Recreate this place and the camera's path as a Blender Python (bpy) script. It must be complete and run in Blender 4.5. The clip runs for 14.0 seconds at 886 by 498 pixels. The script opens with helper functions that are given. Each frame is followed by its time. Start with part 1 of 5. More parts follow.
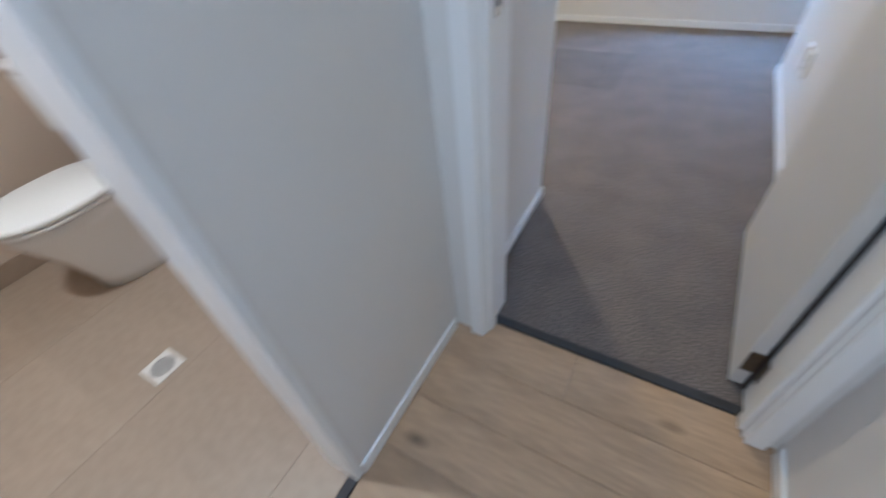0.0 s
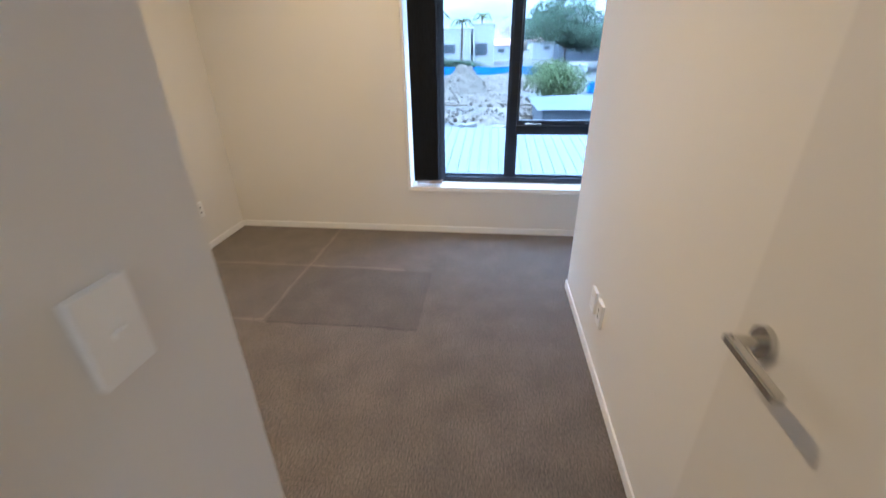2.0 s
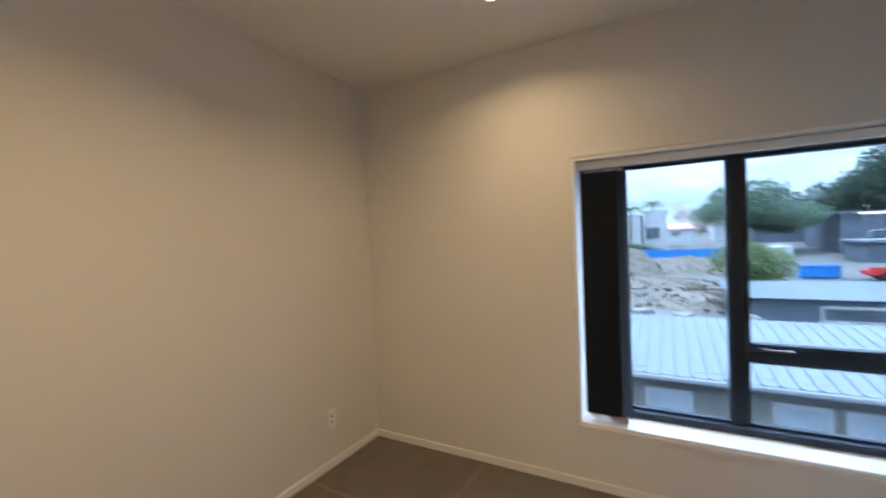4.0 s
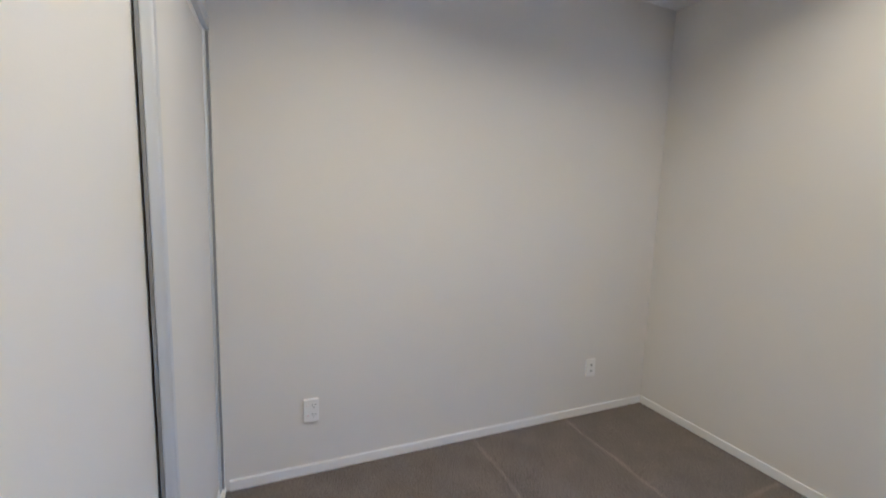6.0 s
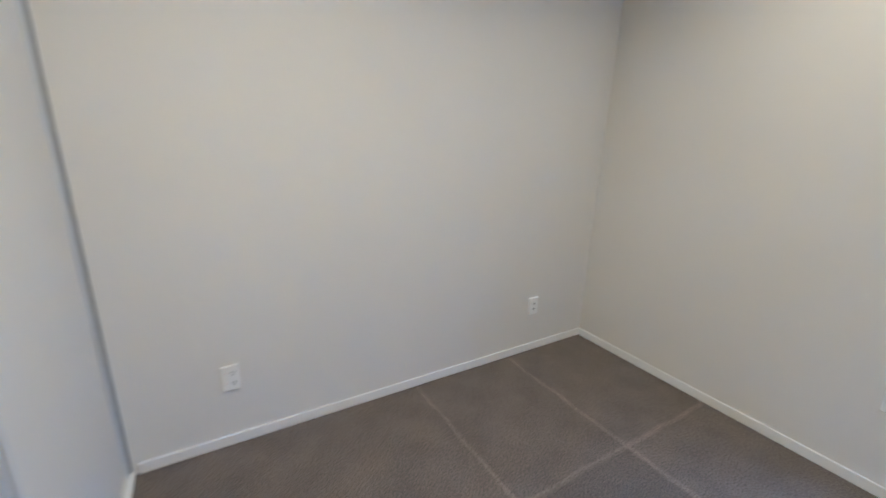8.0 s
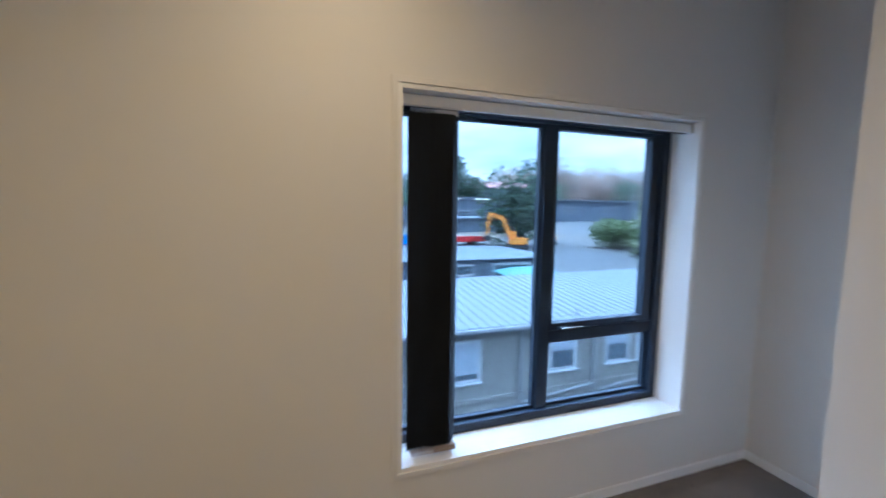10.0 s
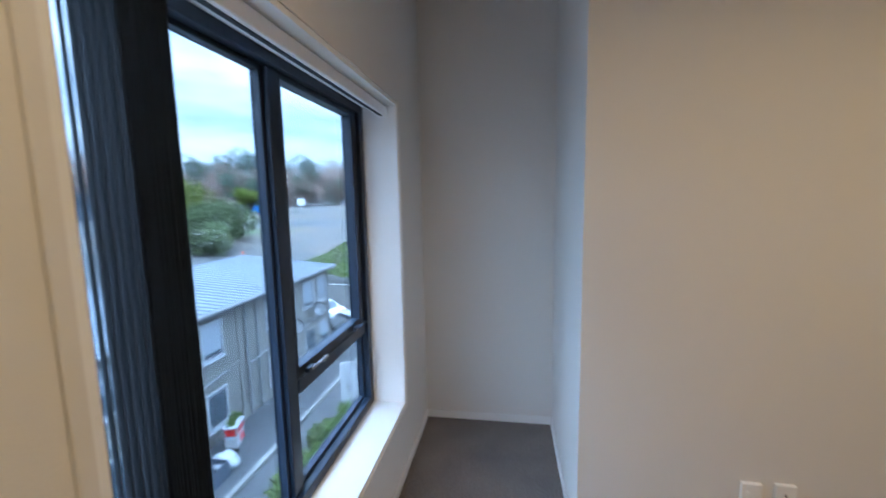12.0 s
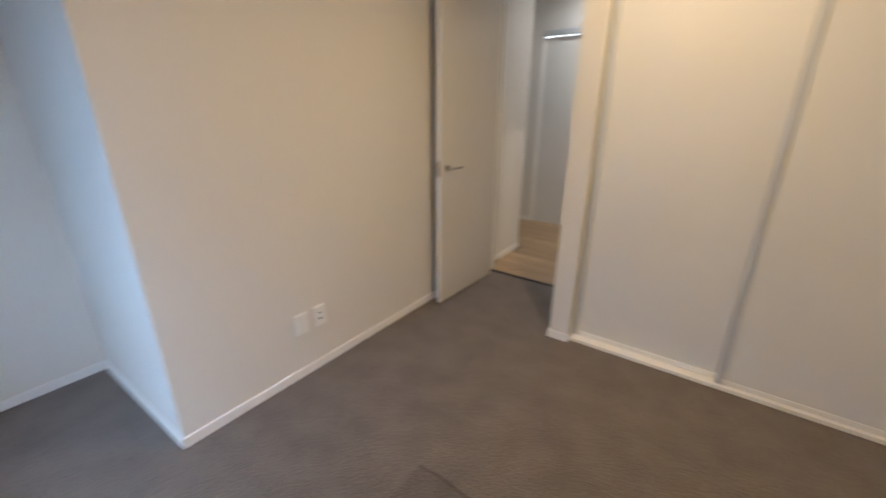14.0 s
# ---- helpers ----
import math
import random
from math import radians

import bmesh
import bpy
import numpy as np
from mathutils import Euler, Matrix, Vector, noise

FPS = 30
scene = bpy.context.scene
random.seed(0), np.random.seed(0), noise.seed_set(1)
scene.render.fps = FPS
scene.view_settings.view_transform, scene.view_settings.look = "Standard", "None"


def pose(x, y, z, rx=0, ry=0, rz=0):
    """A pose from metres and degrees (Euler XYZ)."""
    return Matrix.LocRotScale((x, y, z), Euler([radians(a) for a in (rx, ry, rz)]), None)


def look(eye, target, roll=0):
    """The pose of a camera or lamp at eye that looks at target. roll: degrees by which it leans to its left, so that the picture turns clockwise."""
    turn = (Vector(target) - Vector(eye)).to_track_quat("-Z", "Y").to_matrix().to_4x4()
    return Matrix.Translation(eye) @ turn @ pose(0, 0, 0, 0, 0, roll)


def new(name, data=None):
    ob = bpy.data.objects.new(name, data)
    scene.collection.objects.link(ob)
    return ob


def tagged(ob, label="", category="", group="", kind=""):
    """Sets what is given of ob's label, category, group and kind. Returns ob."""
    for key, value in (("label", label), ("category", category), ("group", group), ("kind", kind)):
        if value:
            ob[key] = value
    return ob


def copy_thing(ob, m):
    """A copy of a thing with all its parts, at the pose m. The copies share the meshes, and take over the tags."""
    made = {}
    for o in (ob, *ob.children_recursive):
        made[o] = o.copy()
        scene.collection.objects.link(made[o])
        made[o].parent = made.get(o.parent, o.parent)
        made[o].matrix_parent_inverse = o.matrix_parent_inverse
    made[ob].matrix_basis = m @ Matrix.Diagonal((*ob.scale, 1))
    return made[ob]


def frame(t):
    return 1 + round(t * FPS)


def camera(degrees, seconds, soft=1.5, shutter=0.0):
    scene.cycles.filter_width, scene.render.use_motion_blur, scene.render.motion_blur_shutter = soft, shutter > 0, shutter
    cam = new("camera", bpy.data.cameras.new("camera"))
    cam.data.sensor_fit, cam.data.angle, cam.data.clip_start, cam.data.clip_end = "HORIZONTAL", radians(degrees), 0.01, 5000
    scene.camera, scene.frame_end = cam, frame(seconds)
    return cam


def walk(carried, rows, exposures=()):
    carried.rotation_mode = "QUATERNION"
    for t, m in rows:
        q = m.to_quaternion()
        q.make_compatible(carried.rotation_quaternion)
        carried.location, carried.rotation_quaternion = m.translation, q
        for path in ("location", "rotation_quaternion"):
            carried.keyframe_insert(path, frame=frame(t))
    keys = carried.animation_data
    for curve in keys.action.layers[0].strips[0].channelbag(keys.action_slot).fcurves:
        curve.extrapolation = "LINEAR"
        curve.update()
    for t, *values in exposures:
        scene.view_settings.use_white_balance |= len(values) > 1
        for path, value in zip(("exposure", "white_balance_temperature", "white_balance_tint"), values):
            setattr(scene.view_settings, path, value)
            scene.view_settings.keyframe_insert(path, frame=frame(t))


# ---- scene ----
cam = camera(95.0, 14.0, soft=1.6, shutter=0.5)
PATH = [
    (0, (2.293, -4.313, 1.244), (1.476, -3.123, -0.14), -7.4),
    (0.3, (2.333, -4.212, 1.285), (1.785, -2.826, -0.049), -4.2),
    (0.5, (2.313, -4.148, 1.299), (1.911, -2.665, 0.018), -1.9),
    (1, (2.289, -3.863, 1.313), (2.019, -2.234, 0.184), -2.2),
    (1.5, (2.291, -3.573, 1.37), (2.069, -1.826, 0.422), -2.1),
    (2, (2.256, -3.257, 1.436), (2.038, -1.474, 0.557), -0.9),
    (2.2, (2.248, -3.159, 1.425), (2.045, -1.338, 0.623), -0.7),
    (4.4, (2.069, -2.506, 1.57), (0.785, -0.975, 1.663), -1.3),
    (5, (2.079, -2.487, 1.584), (0.383, -1.434, 1.69), 0.1),
    (5.5, (2.086, -2.523, 1.522), (0.264, -1.699, 1.499), 1.0),
    (6, (2.091, -2.507, 1.459), (0.258, -1.744, 1.218), 1.8),
    (6.5, (2.051, -2.473, 1.483), (0.255, -1.72, 1.029), 2.5),
    (7, (2.055, -2.438, 1.465), (0.282, -1.686, 0.928), 1.9),
    (7.5, (2.034, -2.409, 1.463), (0.293, -1.6, 0.904), 1.4),
    (8, (1.871, -2.372, 1.462), (0.229, -1.376, 0.907), 1.8),
    (8.5, (1.624, -2.184, 1.449), (0.3, -0.753, 1.005), 1.3),
    (9, (1.468, -2.011, 1.486), (0.74, -0.17, 1.2), 1.9),
    (9.2, (1.408, -1.936, 1.498), (0.97, 0.001, 1.262), 2.1),
    (11.3, (1.033, -0.883, 1.56), (2.822, -0.003, 1.41), -0.2),
    (11.5, (1.044, -0.747, 1.558), (2.916, -0.054, 1.423), 0.2),
    (12, (1.141, -0.565, 1.526), (3.1, -0.248, 1.278), -1.1),
    (12.5, (1.225, -0.419, 1.487), (3.172, -0.521, 1.041), -2.2),
    (13, (1.204, -0.319, 1.468), (3.019, -0.904, 0.863), -2.6),
    (13.5, (1.117, -0.327, 1.491), (2.668, -1.382, 0.799), -2.0),
    (14, (1.01, -0.383, 1.488), (2.11, -1.905, 0.801), 0.2),
]

EXPOSURES = [(0, 1.84, 4380, 5), (0.5, 1.90, 5260, 7), (1.0, 1.99, 5260, 5), (1.5, 1.97, 5150, 6), (2.2, 1.40, 5350, 8), (4.3, 0.99, 5900, 9),
             (4.6, 0.99, 5900, 9), (5.0, 1.03, 4430, 6), (6.0, 1.48, 4360, 6), (7.5, 1.69, 4250, 4), (8.2, 1.60, 4290, 4), (8.5, 1.71, 4240, 5),
             (9.0, 1.36, 5000, 7), (11.3, 0.85, 5200, 6), (12.0, 0.95, 5450, 7), (12.5, 1.0, 5800, 8), (13.0, 1.06, 5960, 9), (13.5, 1.23, 5930, 9),
             (14, 1.31, 5680, 8)]
walk(cam, [(t, look(eye, target, roll)) for t, eye, target, roll in PATH], EXPOSURES)

# ---- world, sun and lamps ----
world = bpy.data.worlds.new("overcast_sky")
scene.world = world
world.use_nodes = True
wn, wl = world.node_tree.nodes, world.node_tree.links
wn.clear()
sky = wn.new("ShaderNodeTexSky")
sky.sky_type = "NISHITA"
sky.sun_disc = False
sky.sun_elevation, sky.sun_rotation = radians(48), radians(270)
sky.air_density, sky.dust_density, sky.ozone_density = 1.0, 2.5, 1.5
wtc = wn.new("ShaderNodeTexCoord")
wmap = wn.new("ShaderNodeMapping")
wmap.inputs["Scale"].default_value = (1.6, 1.6, 6.0)
cloud = wn.new("ShaderNodeTexNoise")
cloud.inputs["Scale"].default_value, cloud.inputs["Detail"].default_value = 1.7, 7
cramp = wn.new("ShaderNodeValToRGB")
cramp.color_ramp.elements[0].position, cramp.color_ramp.elements[1].position = 0.33, 0.68
cramp.color_ramp.elements[0].color = (5.0, 6.0, 7.6, 1)
cramp.color_ramp.elements[1].color = (12.8, 13.5, 14.4, 1)
wmix = wn.new("ShaderNodeMix")
wmix.data_type = "RGBA"
wmix.inputs["Factor"].default_value = 0.8
bg = wn.new("ShaderNodeBackground")
bg.inputs["Strength"].default_value = 0.86
wout = wn.new("ShaderNodeOutputWorld")
wl.new(wtc.outputs["Generated"], wmap.inputs["Vector"])
wl.new(wmap.outputs["Vector"], cloud.inputs["Vector"])
wl.new(cloud.outputs["Fac"], cramp.inputs["Fac"])
wl.new(sky.outputs["Color"], wmix.inputs[6])
wl.new(cramp.outputs["Color"], wmix.inputs[7])
# an overcast sky is several times as bright overhead as at the horizon
wsep = wn.new("ShaderNodeSeparateXYZ")
wl.new(wtc.outputs["Generated"], wsep.inputs[0])
wrise = wn.new("ShaderNodeMapRange")
wrise.inputs["From Min"].default_value, wrise.inputs["From Max"].default_value = 0.0, 1.0
wrise.inputs["To Min"].default_value, wrise.inputs["To Max"].default_value = 0.60, 3.4
wpow = wn.new("ShaderNodeMath")
wpow.operation = "POWER"
wpow.use_clamp = True
wpow.inputs[1].default_value = 2.0
wl.new(wsep.outputs["Z"], wpow.inputs[0])
wl.new(wpow.outputs[0], wrise.inputs["Value"])
wscale = wn.new("ShaderNodeVectorMath")
wscale.operation = "SCALE"
wl.new(wmix.outputs[2], wscale.inputs[0])
wl.new(wrise.outputs["Result"], wscale.inputs["Scale"])
wl.new(wscale.outputs["Vector"], bg.inputs["Color"])
wl.new(bg.outputs["Background"], wout.inputs["Surface"])

sun = new("sun", bpy.data.lights.new("sun", "SUN"))
sun.data.energy, sun.data.angle, sun.data.color = 0.9, radians(14), (1.0, 0.96, 0.9)
sun.matrix_world = look((-30, 4, 34), (0, 0, 0))

CEIL = 2.760
LAMPS = (
    ("bedroom", 1.338, -0.63, 3.5, (1.0, 0.66, 0.32)),
    ("bedroom", 1.338, -2.08, 8.0, (1.0, 0.66, 0.32)),
    # unseen lamp, added to give the hall its cool light
    ("hall", 2.30, -4.85, 4.0, (1.0, 0.93, 0.84)),
    ("bathroom", 0.75, -4.55, 7.5, (1.0, 0.78, 0.54)),
)
for room, lx, ly, watts, tint in LAMPS:
    lamp = new("downlight_lamp", bpy.data.lights.new("downlight_lamp", "AREA"))
    lamp.data.shape, lamp.data.size, lamp.data.energy, lamp.data.color = "DISK", 0.075, watts, tint
    lamp.data.spread = radians(150)
    lamp.matrix_world = pose(lx, ly, CEIL - 0.012)


# ---- materials ----
def material(name, color, rough=0.6, metal=0.0, grain=0.0, grain_scale=40.0, blotch=0.0, blotch_scale=2.0,
             bump=0.0, bump_scale=200.0, stretch=(1, 1, 1), rand=0.0, spec=0.5, world_space=False):
    """A principled material with variation at two scales, fine relief and, if wanted, a random tone per object."""
    m = bpy.data.materials.new(name)
    m.use_nodes = True
    n, l = m.node_tree.nodes, m.node_tree.links
    b = n["Principled BSDF"]
    b.inputs["Roughness"].default_value, b.inputs["Metallic"].default_value = rough, metal
    b.inputs["Specular IOR Level"].default_value = spec
    b.inputs["Base Color"].default_value = (*color, 1)
    if world_space:
        where = n.new("ShaderNodeNewGeometry").outputs["Position"]
    else:
        where = n.new("ShaderNodeTexCoord").outputs["Object"]
    mp = n.new("ShaderNodeMapping")
    mp.inputs["Scale"].default_value = stretch
    l.new(where, mp.inputs["Vector"])
    value = None

    def chain(socket, amount):
        nonlocal value
        r = n.new("ShaderNodeMapRange")
        r.inputs["From Min"].default_value, r.inputs["From Max"].default_value = 0.25, 0.75
        r.inputs["To Min"].default_value, r.inputs["To Max"].default_value = 1 - amount, 1 + amount
        l.new(socket, r.inputs["Value"])
        if value is None:
            value = r.outputs["Result"]
        else:
            mul = n.new("ShaderNodeMath")
            mul.operation = "MULTIPLY"
            l.new(value, mul.inputs[0])
            l.new(r.outputs["Result"], mul.inputs[1])
            value = mul.outputs[0]

    for amount, scale, detail in ((grain, grain_scale, 4), (blotch, blotch_scale, 3)):
        if amount:
            t = n.new("ShaderNodeTexNoise")
            t.inputs["Scale"].default_value, t.inputs["Detail"].default_value = scale, detail
            l.new(mp.outputs["Vector"], t.inputs["Vector"])
            chain(t.outputs["Fac"], amount)
    if rand:
        chain(n.new("ShaderNodeObjectInfo").outputs["Random"], rand)
    if value is not None:
        v = n.new("ShaderNodeVectorMath")
        v.operation = "SCALE"
        v.inputs[0].default_value = color
        l.new(value, v.inputs["Scale"])
        l.new(v.outputs["Vector"], b.inputs["Base Color"])
    if bump:
        t = n.new("ShaderNodeTexNoise")
        t.inputs["Scale"].default_value, t.inputs["Detail"].default_value = bump_scale, 3
        l.new(mp.outputs["Vector"], t.inputs["Vector"])
        bp = n.new("ShaderNodeBump")
        bp.inputs["Strength"].default_value, bp.inputs["Distance"].default_value = bump, 0.004
        l.new(t.outputs["Fac"], bp.inputs["Height"])
        l.new(bp.outputs["Normal"], b.inputs["Normal"])
    return m


def emitter(name, color, strength):
    m = bpy.data.materials.new(name)
    m.use_nodes = True
    b = m.node_tree.nodes["Principled BSDF"]
    b.inputs["Base Color"].default_value = (*color, 1)
    b.inputs["Emission Color"].default_value = (*color, 1)
    b.inputs["Emission Strength"].default_value = strength
    return m


# dark tint put into the glass to hold down the outdoor brightness
def glass_material(name, tint=(0.120, 0.150, 0.178)):
    m = bpy.data.materials.new(name)
    m.use_nodes = True
    b = m.node_tree.nodes["Principled BSDF"]
    b.inputs["Base Color"].default_value = (*tint, 1)
    b.inputs["Roughness"].default_value = 0.0
    b.inputs["Transmission Weight"].default_value = 1.0
    b.inputs["IOR"].default_value = 1.12
    return m


def carpet_material():
    """Grey-brown cut pile, with pressed fold lines and one patch whose pile lies the other way."""
    m = material("carpet_pile", (0.138, 0.115, 0.097), rough=0.95, spec=0.15, bump=0.2, bump_scale=600, world_space=True)
    n, l = m.node_tree.nodes, m.node_tree.links
    b = n["Principled BSDF"]
    b.inputs["Sheen Weight"].default_value = 0.25
    b.inputs["Sheen Roughness"].default_value = 0.6
    pos = n.new("ShaderNodeNewGeometry").outputs["Position"]
    warp = n.new("ShaderNodeTexNoise")
    warp.inputs["Scale"].default_value, warp.inputs["Detail"].default_value = 9, 3
    l.new(pos, warp.inputs["Vector"])
    off = n.new("ShaderNodeVectorMath")
    off.operation = "SCALE"
    off.inputs["Scale"].default_value = 0.035
    l.new(warp.outputs["Color"], off.inputs[0])
    add = n.new("ShaderNodeVectorMath")
    l.new(pos, add.inputs[0])
    l.new(off.outputs["Vector"], add.inputs[1])
    xyz = n.new("ShaderNodeSeparateXYZ")
    l.new(add.outputs["Vector"], xyz.inputs[0])

    def op(kind, a, c, d=None):
        node = n.new("ShaderNodeMath")
        node.operation = kind
        for i, v in enumerate((a, c, d)):
            if v is None:
                continue
            if isinstance(v, (int, float)):
                node.inputs[i].default_value = v
            else:
                l.new(v, node.inputs[i])
        return node.outputs[0]

    def near(socket, at, width):
        r = n.new("ShaderNodeMapRange")
        r.interpolation_type = "SMOOTHSTEP"
        r.inputs["From Min"].default_value, r.inputs["From Max"].default_value = width, width * 0.25
        l.new(op("ABSOLUTE", op("SUBTRACT", socket, at + 0.017), 0), r.inputs["Value"])
        return r.outputs["Result"]

    def span(socket, a, c):
        return op("MULTIPLY", op("GREATER_THAN", socket, a + 0.017), op("LESS_THAN", socket, c + 0.017))

    x, y = xyz.outputs["X"], xyz.outputs["Y"]
    lines = op("MULTIPLY", near(x, 0.937, 0.021), span(y, -1.42, -0.02))
    lines = op("MAXIMUM", lines, op("MULTIPLY", near(y, -1.395, 0.018), span(x, 0.0, 0.96)))
    lines = op("MAXIMUM", lines, op("MULTIPLY", near(y, -0.707, 0.020), span(x, 0.0, 1.65)))
    patch = op("MULTIPLY", span(x, 0.937, 1.87), span(y, -1.41, -0.73))
    grain = n.new("ShaderNodeTexNoise")
    grain.inputs["Scale"].default_value, grain.inputs["Detail"].default_value = 145, 3
    l.new(pos, grain.inputs["Vector"])
    brush = n.new("ShaderNodeTexNoise")
    brush.inputs["Scale"].default_value, brush.inputs["Detail"].default_value = 5.5, 5
    l.new(pos, brush.inputs["Vector"])
    fine = n.new("ShaderNodeMapRange")
    fine.inputs["From Min"].default_value, fine.inputs["From Max"].default_value = 0.3, 0.7
    fine.inputs["To Min"].default_value, fine.inputs["To Max"].default_value = 0.3, 1.7
    l.new(grain.outputs["Fac"], fine.inputs["Value"])
    wide = n.new("ShaderNodeMapRange")
    wide.inputs["From Min"].default_value, wide.inputs["From Max"].default_value = 0.3, 0.7
    wide.inputs["To Min"].default_value, wide.inputs["To Max"].default_value = 0.85, 1.15
    l.new(brush.outputs["Fac"], wide.inputs["Value"])
    tone = op("MULTIPLY", fine.outputs["Result"], wide.outputs["Result"])
    tone = op("MULTIPLY", tone, op("MULTIPLY_ADD", lines, 0.40, 1.0))
    cut = op("MULTIPLY", near(y, -1.405, 0.010), span(x, 0.96, 1.87))
    tone = op("MULTIPLY", tone, op("MULTIPLY_ADD", cut, -0.40, 1.0))
    tone = op("MULTIPLY", tone, op("MULTIPLY_ADD", patch, -0.20, 1.0))
    col = n.new("ShaderNodeVectorMath")
    col.operation = "SCALE"
    col.inputs[0].default_value = (0.138, 0.115, 0.097)
    l.new(tone, col.inputs["Scale"])
    l.new(col.outputs["Vector"], b.inputs["Base Color"])
    return m


def plank_material():
    m = material("oak_plank", (0.38, 0.265, 0.155), rough=0.45, grain=0.17, grain_scale=11, blotch=0.18, blotch_scale=1.3,
                 bump=0.12, bump_scale=60, stretch=(1, 9, 1), rand=0.14)
    n, l = m.node_tree.nodes, m.node_tree.links
    b = n["Principled BSDF"]
    knot = n.new("ShaderNodeTexVoronoi")
    knot.inputs["Scale"].default_value = 3.0
    tc = n.new("ShaderNodeNewGeometry")
    mp = n.new("ShaderNodeMapping")
    mp.inputs["Scale"].default_value = (1.0, 2.2, 1)
    l.new(tc.outputs["Position"], mp.inputs["Vector"])
    l.new(mp.outputs["Vector"], knot.inputs["Vector"])
    r = n.new("ShaderNodeMapRange")
    r.inputs["From Min"].default_value, r.inputs["From Max"].default_value = 0.03, 0.16
    r.inputs["To Min"].default_value, r.inputs["To Max"].default_value = 0.32, 1.0
    l.new(knot.outputs["Distance"], r.inputs["Value"])
    old = b.inputs["Base Color"].links[0].from_socket
    v = n.new("ShaderNodeVectorMath")
    v.operation = "SCALE"
    l.new(old, v.inputs[0])
    l.new(r.outputs["Result"], v.inputs["Scale"])
    l.new(v.outputs["Vector"], b.inputs["Base Color"])
    return m


